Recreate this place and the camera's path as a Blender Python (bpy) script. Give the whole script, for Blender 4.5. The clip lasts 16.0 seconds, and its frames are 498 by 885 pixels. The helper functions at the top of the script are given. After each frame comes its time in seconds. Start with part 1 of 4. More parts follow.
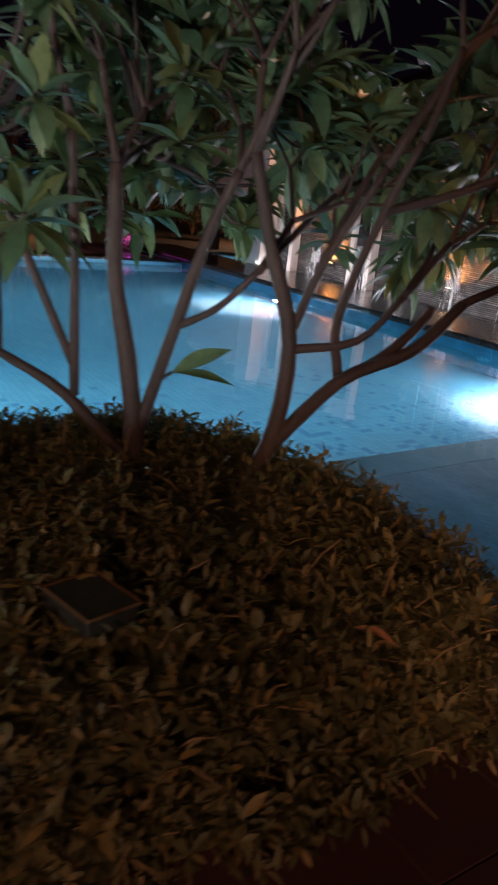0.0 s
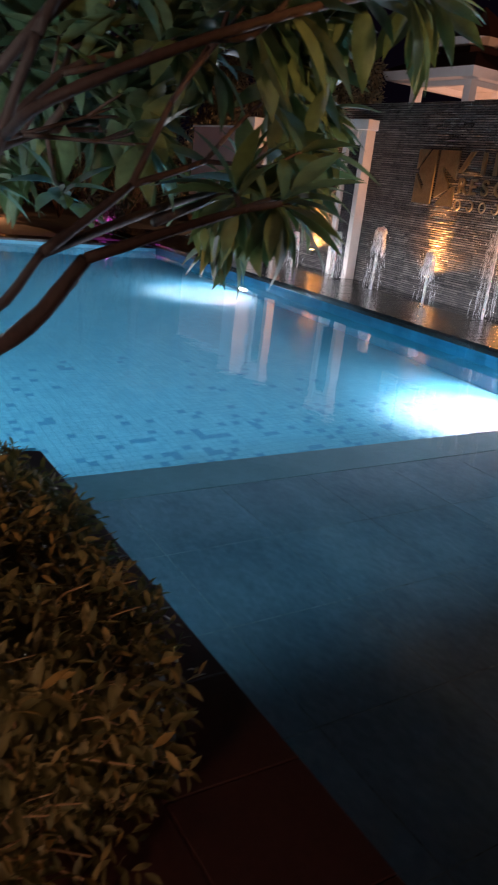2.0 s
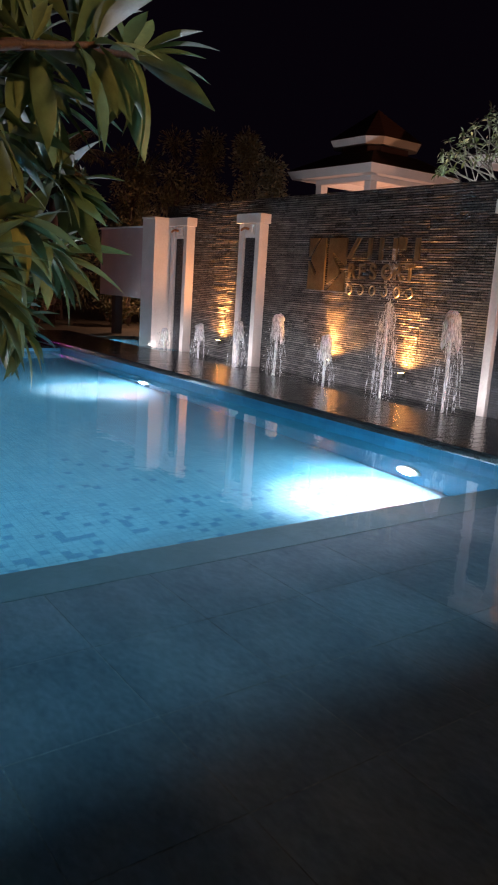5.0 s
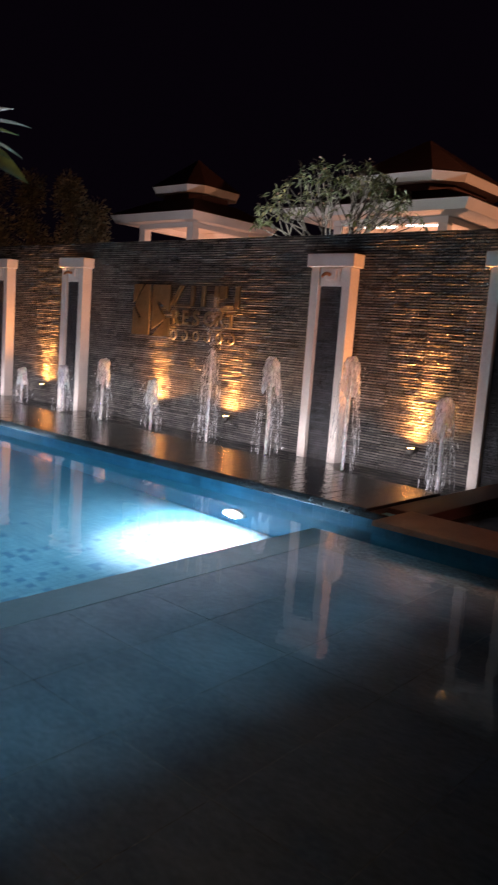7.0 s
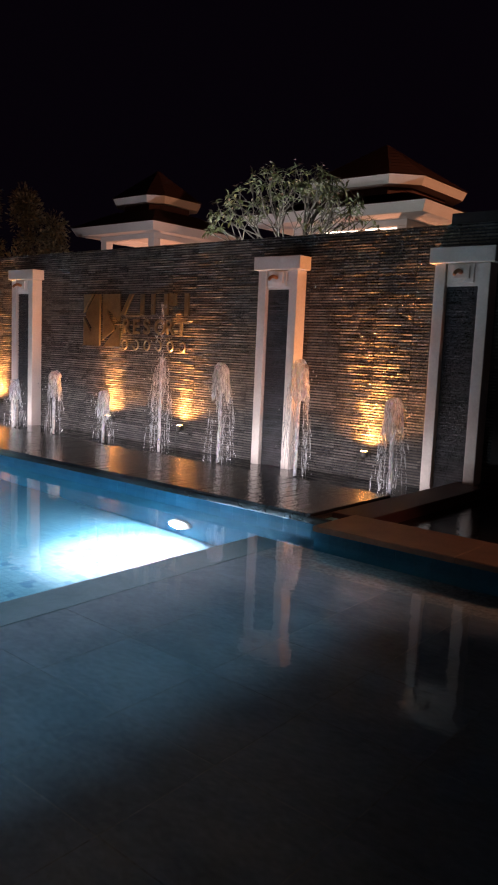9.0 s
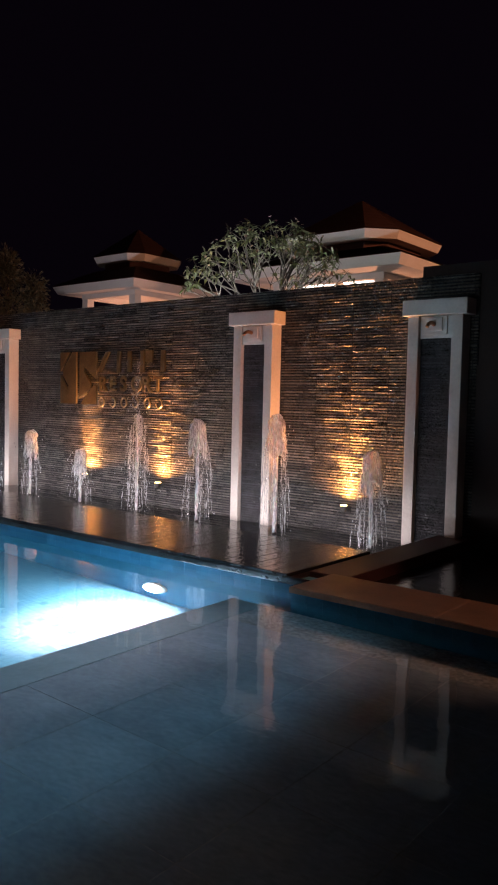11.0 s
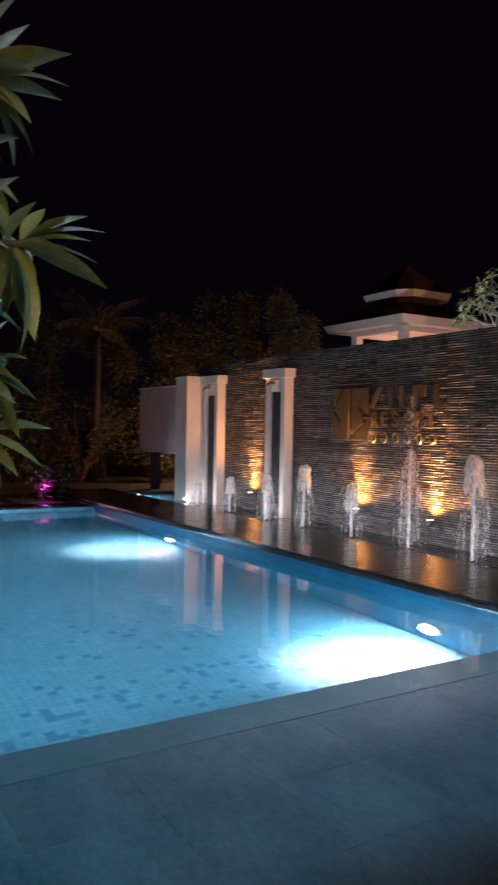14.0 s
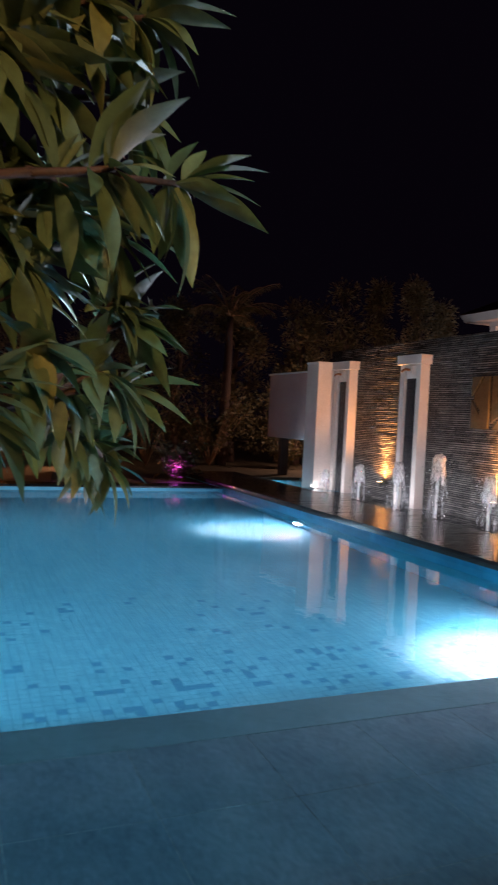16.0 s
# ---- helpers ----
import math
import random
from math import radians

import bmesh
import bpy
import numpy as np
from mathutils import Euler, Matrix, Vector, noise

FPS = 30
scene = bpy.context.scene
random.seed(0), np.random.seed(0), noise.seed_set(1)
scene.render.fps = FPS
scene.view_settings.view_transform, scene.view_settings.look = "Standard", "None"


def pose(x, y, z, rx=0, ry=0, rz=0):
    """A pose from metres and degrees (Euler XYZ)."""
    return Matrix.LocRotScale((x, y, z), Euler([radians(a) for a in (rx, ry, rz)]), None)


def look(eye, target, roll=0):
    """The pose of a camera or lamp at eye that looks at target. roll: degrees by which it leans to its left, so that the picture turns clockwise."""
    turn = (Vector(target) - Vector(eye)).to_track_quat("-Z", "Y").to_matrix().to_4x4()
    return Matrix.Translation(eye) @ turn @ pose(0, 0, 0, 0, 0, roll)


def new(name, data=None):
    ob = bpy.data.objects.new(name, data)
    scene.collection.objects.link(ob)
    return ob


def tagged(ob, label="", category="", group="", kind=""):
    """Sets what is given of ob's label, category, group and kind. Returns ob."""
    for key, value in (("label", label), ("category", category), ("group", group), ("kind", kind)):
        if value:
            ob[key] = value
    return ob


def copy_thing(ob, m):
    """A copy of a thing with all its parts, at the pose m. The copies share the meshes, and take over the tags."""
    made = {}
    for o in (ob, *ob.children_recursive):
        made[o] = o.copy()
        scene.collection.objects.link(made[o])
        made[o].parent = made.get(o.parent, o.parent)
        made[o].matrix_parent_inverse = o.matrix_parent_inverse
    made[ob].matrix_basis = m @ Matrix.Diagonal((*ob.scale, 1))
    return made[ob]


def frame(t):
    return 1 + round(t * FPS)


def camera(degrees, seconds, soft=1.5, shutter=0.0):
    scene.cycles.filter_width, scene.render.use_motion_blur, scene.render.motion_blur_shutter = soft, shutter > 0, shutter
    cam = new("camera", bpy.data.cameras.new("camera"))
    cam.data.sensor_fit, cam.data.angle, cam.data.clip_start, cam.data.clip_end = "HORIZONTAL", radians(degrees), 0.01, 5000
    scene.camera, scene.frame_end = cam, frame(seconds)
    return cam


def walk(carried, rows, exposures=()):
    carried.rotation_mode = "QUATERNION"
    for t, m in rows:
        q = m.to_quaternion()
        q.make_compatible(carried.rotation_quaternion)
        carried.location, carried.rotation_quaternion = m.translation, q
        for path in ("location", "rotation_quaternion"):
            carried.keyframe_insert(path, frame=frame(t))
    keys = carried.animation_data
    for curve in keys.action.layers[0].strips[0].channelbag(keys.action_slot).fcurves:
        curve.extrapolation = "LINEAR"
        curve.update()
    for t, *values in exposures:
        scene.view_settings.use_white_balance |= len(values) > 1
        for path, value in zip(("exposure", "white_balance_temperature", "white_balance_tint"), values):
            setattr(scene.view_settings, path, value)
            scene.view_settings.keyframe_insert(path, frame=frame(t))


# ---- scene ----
cam = camera(35.9, 16.0, soft=1.9, shutter=0.5)
PATH = [
    (0, (6.227, -10.255, 1.583), (4.675, -9.157, 0.961), 6.5),
    (0.5, (6.201, -9.806, 1.588), (4.662, -8.714, 0.927), 7.0),
    (1, (6.245, -9.394, 1.542), (4.662, -8.37, 0.874), 6.8),
    (1.5, (6.297, -9.118, 1.509), (4.705, -8.109, 0.841), 7.1),
    (2, (6.289, -8.898, 1.53), (4.698, -7.874, 0.882), 6.8),
    (2.5, (6.368, -8.699, 1.521), (4.739, -7.688, 0.951), 5.3),
    (3, (6.436, -8.602, 1.528), (4.809, -7.564, 1.002), 4.4),
    (3.5, (6.392, -8.412, 1.515), (4.776, -7.332, 1.045), 3.9),
    (6, (6.401, -8.185, 1.497), (4.884, -6.935, 1.128), 3.8),
    (6.5, (6.446, -8.221, 1.566), (5.015, -6.864, 1.234), 3.9),
    (7, (6.491, -8.24, 1.589), (5.179, -6.756, 1.31), 4.3),
    (7.5, (6.522, -8.216, 1.599), (5.255, -6.689, 1.347), 3.4),
    (8, (6.627, -8.092, 1.577), (5.344, -6.578, 1.327), 2.9),
    (8.5, (6.69, -7.985, 1.564), (5.406, -6.474, 1.301), 2.8),
    (9, (6.623, -7.846, 1.542), (5.348, -6.325, 1.294), 2.5),
    (11.5, (6.622, -7.658, 1.594), (5.335, -6.128, 1.519), 0.7),
    (12, (6.596, -7.691, 1.594), (5.236, -6.225, 1.547), 0.9),
    (12.5, (6.563, -7.651, 1.588), (5.113, -6.274, 1.561), 1.0),
    (13, (6.54, -7.677, 1.578), (5.002, -6.399, 1.561), 1.3),
    (13.5, (6.542, -7.694, 1.582), (4.916, -6.53, 1.562), 1.3),
    (14, (6.525, -7.703, 1.578), (4.815, -6.666, 1.544), 1.0),
    (14.5, (6.469, -7.719, 1.547), (4.672, -6.843, 1.5), 1.3),
    (15, (6.436, -7.733, 1.535), (4.583, -6.98, 1.479), 1.2),
    (15.5, (6.399, -7.74, 1.513), (4.511, -7.081, 1.449), 1.5),
    (16, (6.344, -7.722, 1.468), (4.491, -6.973, 1.4), 2.8),
]
EXPOSURE = [(0, 0.08, 6150, 16), (2.5, 0.10, 5850, 12), (6, 0.08, 6150, 15), (8, 0.0, 6350, 19), (11.5, 0.03, 6350, 18), (13, 0.08, 6100, 15), (14.5, 0.08, 5950, 13), (16, 0.08, 5800, 11)]
walk(cam, [(t, look(eye, target, roll)) for t, eye, target, roll in PATH], exposures=EXPOSURE)

# ---- world and light ----
world = bpy.data.worlds.new("night")
scene.world = world
world.use_nodes = True
world.node_tree.nodes["Background"].inputs[0].default_value = (0.011, 0.006, 0.014, 1)
world.node_tree.nodes["Background"].inputs[1].default_value = 0.15


def lamp(name, kind, m, energy, colour, size=0.1, size_y=0.0, cone=None, blend=0.8, spread=None):
    data = bpy.data.lights.new(name, kind)
    data.energy, data.color = energy, colour
    if kind == "AREA":
        data.shape = "RECTANGLE" if size_y else "DISK"
        data.size = size
        if size_y:
            data.size_y = size_y
        if spread:
            data.spread = radians(spread)
    else:
        data.shadow_soft_size = size
    if cone:
        data.spot_size, data.spot_blend = radians(cone), blend
    ob = new(name, data)
    ob.matrix_world = m
    return ob


WATER_WHITE = (0.74, 0.96, 1.0)
POOL_LAMPS = [(-4.25, 1.0), (1.32, 1.0)]
LAMP_Z = -0.95
for px, k in POOL_LAMPS:
    lamp("pool_light", "AREA", look((px, -2.60, LAMP_Z), (px - 0.2, -4.6, -1.25)), 130 * k, (0.95, 0.94, 1.0), 0.20)
    lamp("pool_light", "SPOT", look((px + 0.16, -2.80, LAMP_Z + 0.33), (px + 0.16, -3.10, -1.3)), 8200 * k, (1.0, 0.50, 0.43), 0.12, cone=88, blend=1.0)
for px, py, pz, tx, ty in ((-4.5, -12.4, -0.7, -4.5, -9.0), (0.2, -12.4, -0.7, 0.2, -9.0)):
    lamp("pool_light", "AREA", look((px, py, pz), (tx, ty, -2.6)), 420, WATER_WHITE, 0.20, spread=76)
# added spot that brightens the shelf; an unseen slab cuts its light straight
lamp("shelf_fill", "SPOT", look((9.0, -5.4, 6.0), (3.2, -5.6, -0.3)), 900, (0.37, 0.81, 0.97), 0.20, cone=41, blend=0.5)
# added warm spot for the orange tone of the coping, its source unknown
lamp("coping_fill", "SPOT", look((7.6, -2.3, 3.0), (4.3, -2.65, 0.16)), 190, (1.0, 0.46, 0.24), 0.05, cone=34, blend=0.7)
# cool white spots added to brighten the tree crown; no fittings known
lamp("crown_fill", "SPOT", look((2.3, -13.2, 0.35), (2.95, -8.7, 1.85)), 560, (0.80, 1.0, 0.95), 0.4, cone=30, blend=0.6)
lamp("crown_fill", "SPOT", look((-7.3, -9.8, 0.5), (3.5, -8.2, 1.9)), 1700, (0.84, 1.0, 0.97), 0.3, cone=20, blend=0.6)
lamp("crown_fill", "SPOT", look((7.6, -12.6, 0.4), (3.15, -8.6, 1.9)), 820, (0.82, 1.0, 0.88), 0.3, cone=25, blend=0.7)
# warm spots at the foot of the stone wall
AMBER = (1.0, 0.37, 0.075)
UPLIGHTS = [(-6.31, 1.5), (-3.05, 1.1), (-1.41, 1.1), (1.76, 1.2)]
for ux, k in UPLIGHTS:
    lamp("wall_spot", "SPOT", look((ux, 0.170, 0.352), (ux, 0.190, 1.2)), 420 * k, AMBER, 0.012, cone=62, blend=1.0)
    lamp("wall_spot", "SPOT", look((ux, 0.11, 0.37), (ux, 0.20, 2.4)), 1050 * k, AMBER, 0.012, cone=52, blend=1.0)
    lamp("wall_spot", "SPOT", look((ux, 0.10, 0.37), (ux, 0.10, 1.5)), 120 * k, AMBER, 0.012, cone=160, blend=0.7)
# white strip under the fountain water, turned towards the wall
lamp("trough_light", "AREA", look((-2.85, -0.30, 0.03), (-2.85, -0.02, 0.5)), 46, (1.0, 0.92, 0.90), 11.0, 0.10)
lamp("trough_light", "AREA", look((-2.6, -0.74, 0.03), (-2.6, -0.60, 0.5)), 33, (1.0, 0.95, 0.95), 10.4, 0.06)
# sodium street lamp beyond the end of the wall
lamp("sodium_light", "SPOT", look((9.3, -2.45, 2.3), (0.1, -0.55, 1.6)), 880, (1.0, 0.34, 0.15), 0.05, cone=19, blend=0.4)
# unseen warm spots, added to brighten the hedge and the near leaves
lamp("unseen_warm_light", "SPOT", look((10.5, -7.3, 2.9), (4.2, -7.15, 2.1)), 1350, (1.0, 0.54, 0.16), 0.3, cone=18, blend=0.6)
lamp("unseen_warm_light", "SPOT", look((8.6, -13.5, 2.6), (4.2, -8.6, 0.9)), 430, (1.0, 0.57, 0.31), 0.4, cone=44, blend=0.7)
lamp("unseen_warm_light", "SPOT", look((9.1, -9.3, 1.0), (4.75, -8.45, 0.52)), 400, (1.0, 0.58, 0.27), 0.3, cone=14, blend=0.7)
# garden and house lamps
lamp("porch_light", "POINT", pose(-15.0, 12.4, 3.6), 110, (1.0, 0.42, 0.22), 0.0)
lamp("porch_light", "POINT", pose(-6.0, 13.6, 3.4), 240, (1.0, 0.42, 0.20), 0.0)
lamp("garden_and_fill_light", "SPOT", look((-2.9, 1.6, 0.8), (-2.8, 4.2, 4.4)), 950, (0.95, 1.0, 0.92), 0.1, cone=80)
lamp("garden_and_fill_light", "SPOT", look((7.5, 12.5, 7.6), (-5.0, 13.2, 6.2)), 3000, (1.0, 0.40, 0.18), 0.1, cone=50)
lamp("garden_and_fill_light", "SPOT", look((-9.0, 4.0, 0.6), (-11.5, 11.0, 6.0)), 560, (1.0, 0.88, 0.88), 0.1, cone=100)
lamp("garden_and_fill_light", "POINT", pose(-12.5, -4.6, 0.5), 110, (1.0, 0.42, 0.16), 0.0)
lamp("garden_and_fill_light", "POINT", pose(-11.0, -7.5, 0.5), 70, (1.0, 0.34, 0.09), 0.0)
lamp("pool_light", "AREA", look((-10.5, -0.5, -0.2), (-8.5, -0.6, -0.35)), 26, WATER_WHITE, 0.18)
lamp("magenta_light", "POINT", pose(-9.05, -3.1, 0.35), 5, (0.9, 0.1, 1.0), 0.0)
lamp("lobby_light", "SPOT", look((-5.5, -13.5, 3.2), (-9.0, 0.0, 1.6)), 105, (1.0, 0.66, 0.55), 0.3, cone=50)
# point added to lift the dark far trees; no lamp known at this spot
lamp("garden_and_fill_light", "POINT", pose(-12.6, 2.2, 1.6), 150, (1.0, 0.55, 0.30), 0.0)

# ---- materials ----


def mat(name, build, **kw):
    m = bpy.data.materials.new(name)
    m.use_nodes = True
    nt = m.node_tree
    b = nt.nodes["Principled BSDF"]
    for k, v in kw.items():
        b.inputs[{"rough": "Roughness", "metal": "Metallic", "spec": "Specular IOR Level", "trans": "Transmission Weight", "ior": "IOR", "sub": "Subsurface Weight", "coat": "Coat Weight"}[k]].default_value = v
    if build:
        build(nt, b)
    return m


def node(nt, kind, **props):
    n = nt.nodes.new(kind)
    for k, v in props.items():
        if k in n.inputs.keys():
            n.inputs[k].default_value = v
    return n


def coords(nt, scale=(1, 1, 1)):
    g = nt.nodes.new("ShaderNodeNewGeometry")
    mp = nt.nodes.new("ShaderNodeMapping")
    mp.inputs["Scale"].default_value = scale
    nt.links.new(g.outputs["Position"], mp.inputs["Vector"])
    return mp.outputs["Vector"]


def noisy(nt, vec, scale, detail=4.0, rough=0.6):
    n = node(nt, "ShaderNodeTexNoise", Scale=scale, Detail=detail, Roughness=rough)
    nt.links.new(vec, n.inputs["Vector"])
    return n.outputs["Fac"]


def ramp(nt, fac, stops):
    r = nt.nodes.new("ShaderNodeValToRGB")
    el = r.color_ramp.elements
    while len(el) < len(stops):
        el.new(0.5)
    for e, (p, c) in zip(el, stops):
        e.position, e.color = p, (*c, 1)
    nt.links.new(fac, r.inputs[0])
    return r.outputs[0]


def mixc(nt, fac, a, b, mode="MIX"):
    m = nt.nodes.new("ShaderNodeMix")
    m.data_type, m.blend_type = "RGBA", mode
    for s, v in ((0, fac), (6, a), (7, b)):
        if isinstance(v, (int, float)):
            m.inputs[s].default_value = v
        elif isinstance(v, tuple):
            m.inputs[s].default_value = (*v, 1)
        else:
            nt.links.new(v, m.inputs[s])
    return m.outputs[2]


def bumped(nt, b, fac, strength=0.3, dist=0.01):
    bp = node(nt, "ShaderNodeBump", Strength=strength, Distance=dist)
    nt.links.new(fac, bp.inputs["Height"])
    nt.links.new(bp.outputs["Normal"], b.inputs["Normal"])


def surface(c1, c2, scale=3.0, fine=40.0, bump=0.25, dist=0.004, rand=0.0, island=False, stretch=(1, 1, 1)):
    """Two-scale mottled colour with fine relief; rand: how much each piece differs."""

    def build(nt, b):
        v = coords(nt, stretch)
        big, small = noisy(nt, v, scale), noisy(nt, v, fine, 3)
        mix = nt.nodes.new("ShaderNodeMath")
        mix.operation = "MULTIPLY_ADD"
        mix.inputs[1].default_value = 0.45
        nt.links.new(small, mix.inputs[0])
        sc = nt.nodes.new("ShaderNodeMath")
        sc.operation = "MULTIPLY"
        sc.inputs[1].default_value = 0.55
        nt.links.new(big, sc.inputs[0])
        nt.links.new(sc.outputs[0], mix.inputs[2])
        col = ramp(nt, mix.outputs[0], [(0.32, c1), (0.68, c2)])
        if rand:
            src = nt.nodes.new("ShaderNodeNewGeometry").outputs["Random Per Island"] if island else nt.nodes.new("ShaderNodeObjectInfo").outputs["Random"]
            dark = ramp(nt, src, [(0.0, (1 - rand,) * 3), (1.0, (1 + rand * 0.4,) * 3)])
            col = mixc(nt, 1.0, col, dark, "MULTIPLY")
        nt.links.new(col, b.inputs["Base Color"])
        bumped(nt, b, small, bump, dist)

    return build


M_SLATE = mat("slate_strips", surface((0.045, 0.043, 0.042), (0.21, 0.195, 0.175), 5, 48, 1.0, 0.03, 0.55, True), rough=0.26, spec=0.7)
M_SLATE_DARK = mat("dark_slate", surface((0.018, 0.019, 0.024), (0.075, 0.078, 0.092), 6, 48, 1.0, 0.025, 0.5, True), rough=0.26, spec=0.7)
M_PLASTER = mat("cream_plaster", surface((0.56, 0.51, 0.475), (0.72, 0.665, 0.62), 2.5, 35, 0.15, 0.002), rough=0.7)
M_PINK = mat("pink_plaster", surface((0.42, 0.27, 0.26), (0.52, 0.35, 0.33), 2.0, 30, 0.15, 0.002), rough=0.8)
M_WET = mat("wet_black_stone", surface((0.008, 0.008, 0.010), (0.024, 0.021, 0.021), 3, 16, 0.55, 0.008, 0.5), rough=0.075, spec=0.5)
M_NOSING = mat("black_nosing", surface((0.008, 0.008, 0.010), (0.022, 0.020, 0.020), 4, 30, 0.2, 0.002), rough=0.22)
M_COPING = mat("brown_stone", surface((0.13, 0.075, 0.05), (0.25, 0.15, 0.10), 4, 60, 0.3, 0.003, 0.2), rough=0.55)
M_DECK = mat("brown_deck_tile", surface((0.032, 0.009, 0.010), (0.062, 0.020, 0.020), 2.5, 50, 0.3, 0.003, 0.15), rough=0.6)
M_SHELF = mat("shelf_tile", surface((0.070, 0.11, 0.15), (0.185, 0.235, 0.285), 1.6, 22, 0.2, 0.003, 0.14, stretch=(1, 1.8, 1)), rough=0.5)
M_LIP = mat("shelf_lip_tile", surface((0.09, 0.155, 0.185), (0.15, 0.225, 0.26), 3, 30, 0.2, 0.002), rough=0.5)
M_GROUT = mat("pool_grout", surface((0.080, 0.295, 0.43), (0.120, 0.36, 0.49), 4, 40, 0.1), rough=0.8)
M_SHELFGROUT = mat("shelf_grout", surface((0.02, 0.03, 0.035), (0.30, 0.35, 0.38), 0.9, 30, 0.1), rough=0.8)
M_DARKGROUT = mat("dark_grout", surface((0.02, 0.012, 0.012), (0.045, 0.028, 0.025), 4, 40, 0.1), rough=0.8)
M_BAND = mat("blue_waterline_tile", surface((0.004, 0.07, 0.14), (0.010, 0.11, 0.20), 5, 40, 0.1, 0.002, 0.15), rough=0.5, spec=0.2)


def floor_tile(nt, b, island):
    v = coords(nt)
    src = nt.nodes.new("ShaderNodeNewGeometry").outputs["Random Per Island"] if island else nt.nodes.new("ShaderNodeObjectInfo").outputs["Random"]
    patch = noisy(nt, v, 0.55, 2)
    add = nt.nodes.new("ShaderNodeMath")
    add.operation = "ADD"
    half = nt.nodes.new("ShaderNodeMath")
    half.operation = "MULTIPLY"
    half.inputs[1].default_value = 0.5
    nt.links.new(patch, half.inputs[0])
    nt.links.new(src, add.inputs[0])
    nt.links.new(half.outputs[0], add.inputs[1])
    base = ramp(nt, noisy(nt, v, 9.0), [(0.3, (0.105, 0.37, 0.52)), (0.7, (0.155, 0.45, 0.60))])
    gt = nt.nodes.new("ShaderNodeMath")
    gt.operation = "GREATER_THAN"
    gt.inputs[1].default_value = 1.02
    sep = nt.nodes.new("ShaderNodeSeparateXYZ")
    nt.links.new(v, sep.inputs[0])
    near = node(nt, "ShaderNodeMapRange")
    for k, val in ((1, -2.5), (2, 2.5), (3, -0.36), (4, -0.04)):
        near.inputs[k].default_value = val
    nt.links.new(sep.outputs[0], near.inputs[0])
    tot = nt.nodes.new("ShaderNodeMath")
    tot.operation = "ADD"
    nt.links.new(add.outputs[0], tot.inputs[0])
    nt.links.new(near.outputs[0], tot.inputs[1])
    nt.links.new(tot.outputs[0], gt.inputs[0])
    nt.links.new(mixc(nt, gt.outputs[0], base, (0.070, 0.28, 0.45)), b.inputs["Base Color"])


M_BANDGROUT = mat("band_grout", surface((0.004, 0.07, 0.13), (0.012, 0.12, 0.20), 5, 40, 0.1), rough=0.6, spec=0.2)
M_FLOOR = mat("pool_mosaic", lambda nt, b: floor_tile(nt, b, False), rough=0.35)
M_FLOOR_ISLE = mat("pool_mosaic_far", lambda nt, b: floor_tile(nt, b, True), rough=0.35)


def water(nt, b):
    v = coords(nt)
    n1 = noisy(nt, v, 2.6, 2)
    n2 = noisy(nt, v, 11.0, 3)
    add = nt.nodes.new("ShaderNodeMath")
    add.operation = "MULTIPLY_ADD"
    add.inputs[1].default_value = 0.26
    nt.links.new(n2, add.inputs[0])
    nt.links.new(n1, add.inputs[2])
    bumped(nt, b, add.outputs[0], 0.085, 0.02)


M_WATER = mat("pool_water", water, rough=0.0, trans=1.0, ior=1.333)
M_WATER.node_tree.nodes["Principled BSDF"].inputs["Base Color"].default_value = (0.97, 1, 1, 1)


def foam(nt, b):
    v = coords(nt, (1, 1, 0.16))
    b.inputs["Base Color"].default_value = (0.86, 0.88, 0.90, 1)
    f = noisy(nt, v, 70, 3)
    a = ramp(nt, f, [(0.36, (0.16, 0.16, 0.16)), (0.62, (0.86, 0.86, 0.86))])
    nt.links.new(a, b.inputs["Alpha"])
    bumped(nt, b, f, 0.5, 0.01)


M_FOAM = mat("white_water", foam, rough=0.25, sub=0.2)
def thin_foam(nt, b):
    foam(nt, b)
    f = noisy(nt, coords(nt, (1, 1, 0.35)), 45, 3)
    nt.links.new(ramp(nt, f, [(0.40, (0.05, 0.05, 0.05)), (0.68, (0.55, 0.55, 0.55))]), b.inputs["Alpha"])


M_SPRAY = mat("falling_spray", thin_foam, rough=0.25)
M_BRASS = mat("brass", surface((0.20, 0.165, 0.10), (0.37, 0.31, 0.20), 6, 60, 0.2), rough=0.34, metal=0.9)
M_DARKMETAL = mat("dark_metal", surface((0.03, 0.03, 0.03), (0.07, 0.065, 0.06), 8, 60, 0.1), rough=0.45, metal=0.6)
M_BRONZE = mat("bronze", surface((0.20, 0.10, 0.05), (0.34, 0.17, 0.09), 8, 60, 0.2), rough=0.4, metal=0.7)
M_ROOF = mat("red_roof_tile", surface((0.065, 0.030, 0.026), (0.12, 0.055, 0.045), 3, 30, 0.5, 0.02, 0.3), rough=0.75)
M_WHITE = mat("white_paint", surface((0.70, 0.69, 0.67), (0.82, 0.81, 0.79), 2, 30, 0.1), rough=0.6)
M_SOIL = mat("soil", surface((0.03, 0.022, 0.015), (0.07, 0.05, 0.035), 2, 30, 0.6, 0.02), rough=0.9)
M_BARK = mat("grey_brown_bark", surface((0.020, 0.009, 0.009), (0.055, 0.026, 0.024), 9, 70, 0.7, 0.006, stretch=(1, 1, 0.5)), rough=0.75)
M_PALEBARK = mat("pale_grey_bark", surface((0.07, 0.06, 0.052), (0.15, 0.13, 0.11), 9, 70, 0.5, 0.006), rough=0.8)
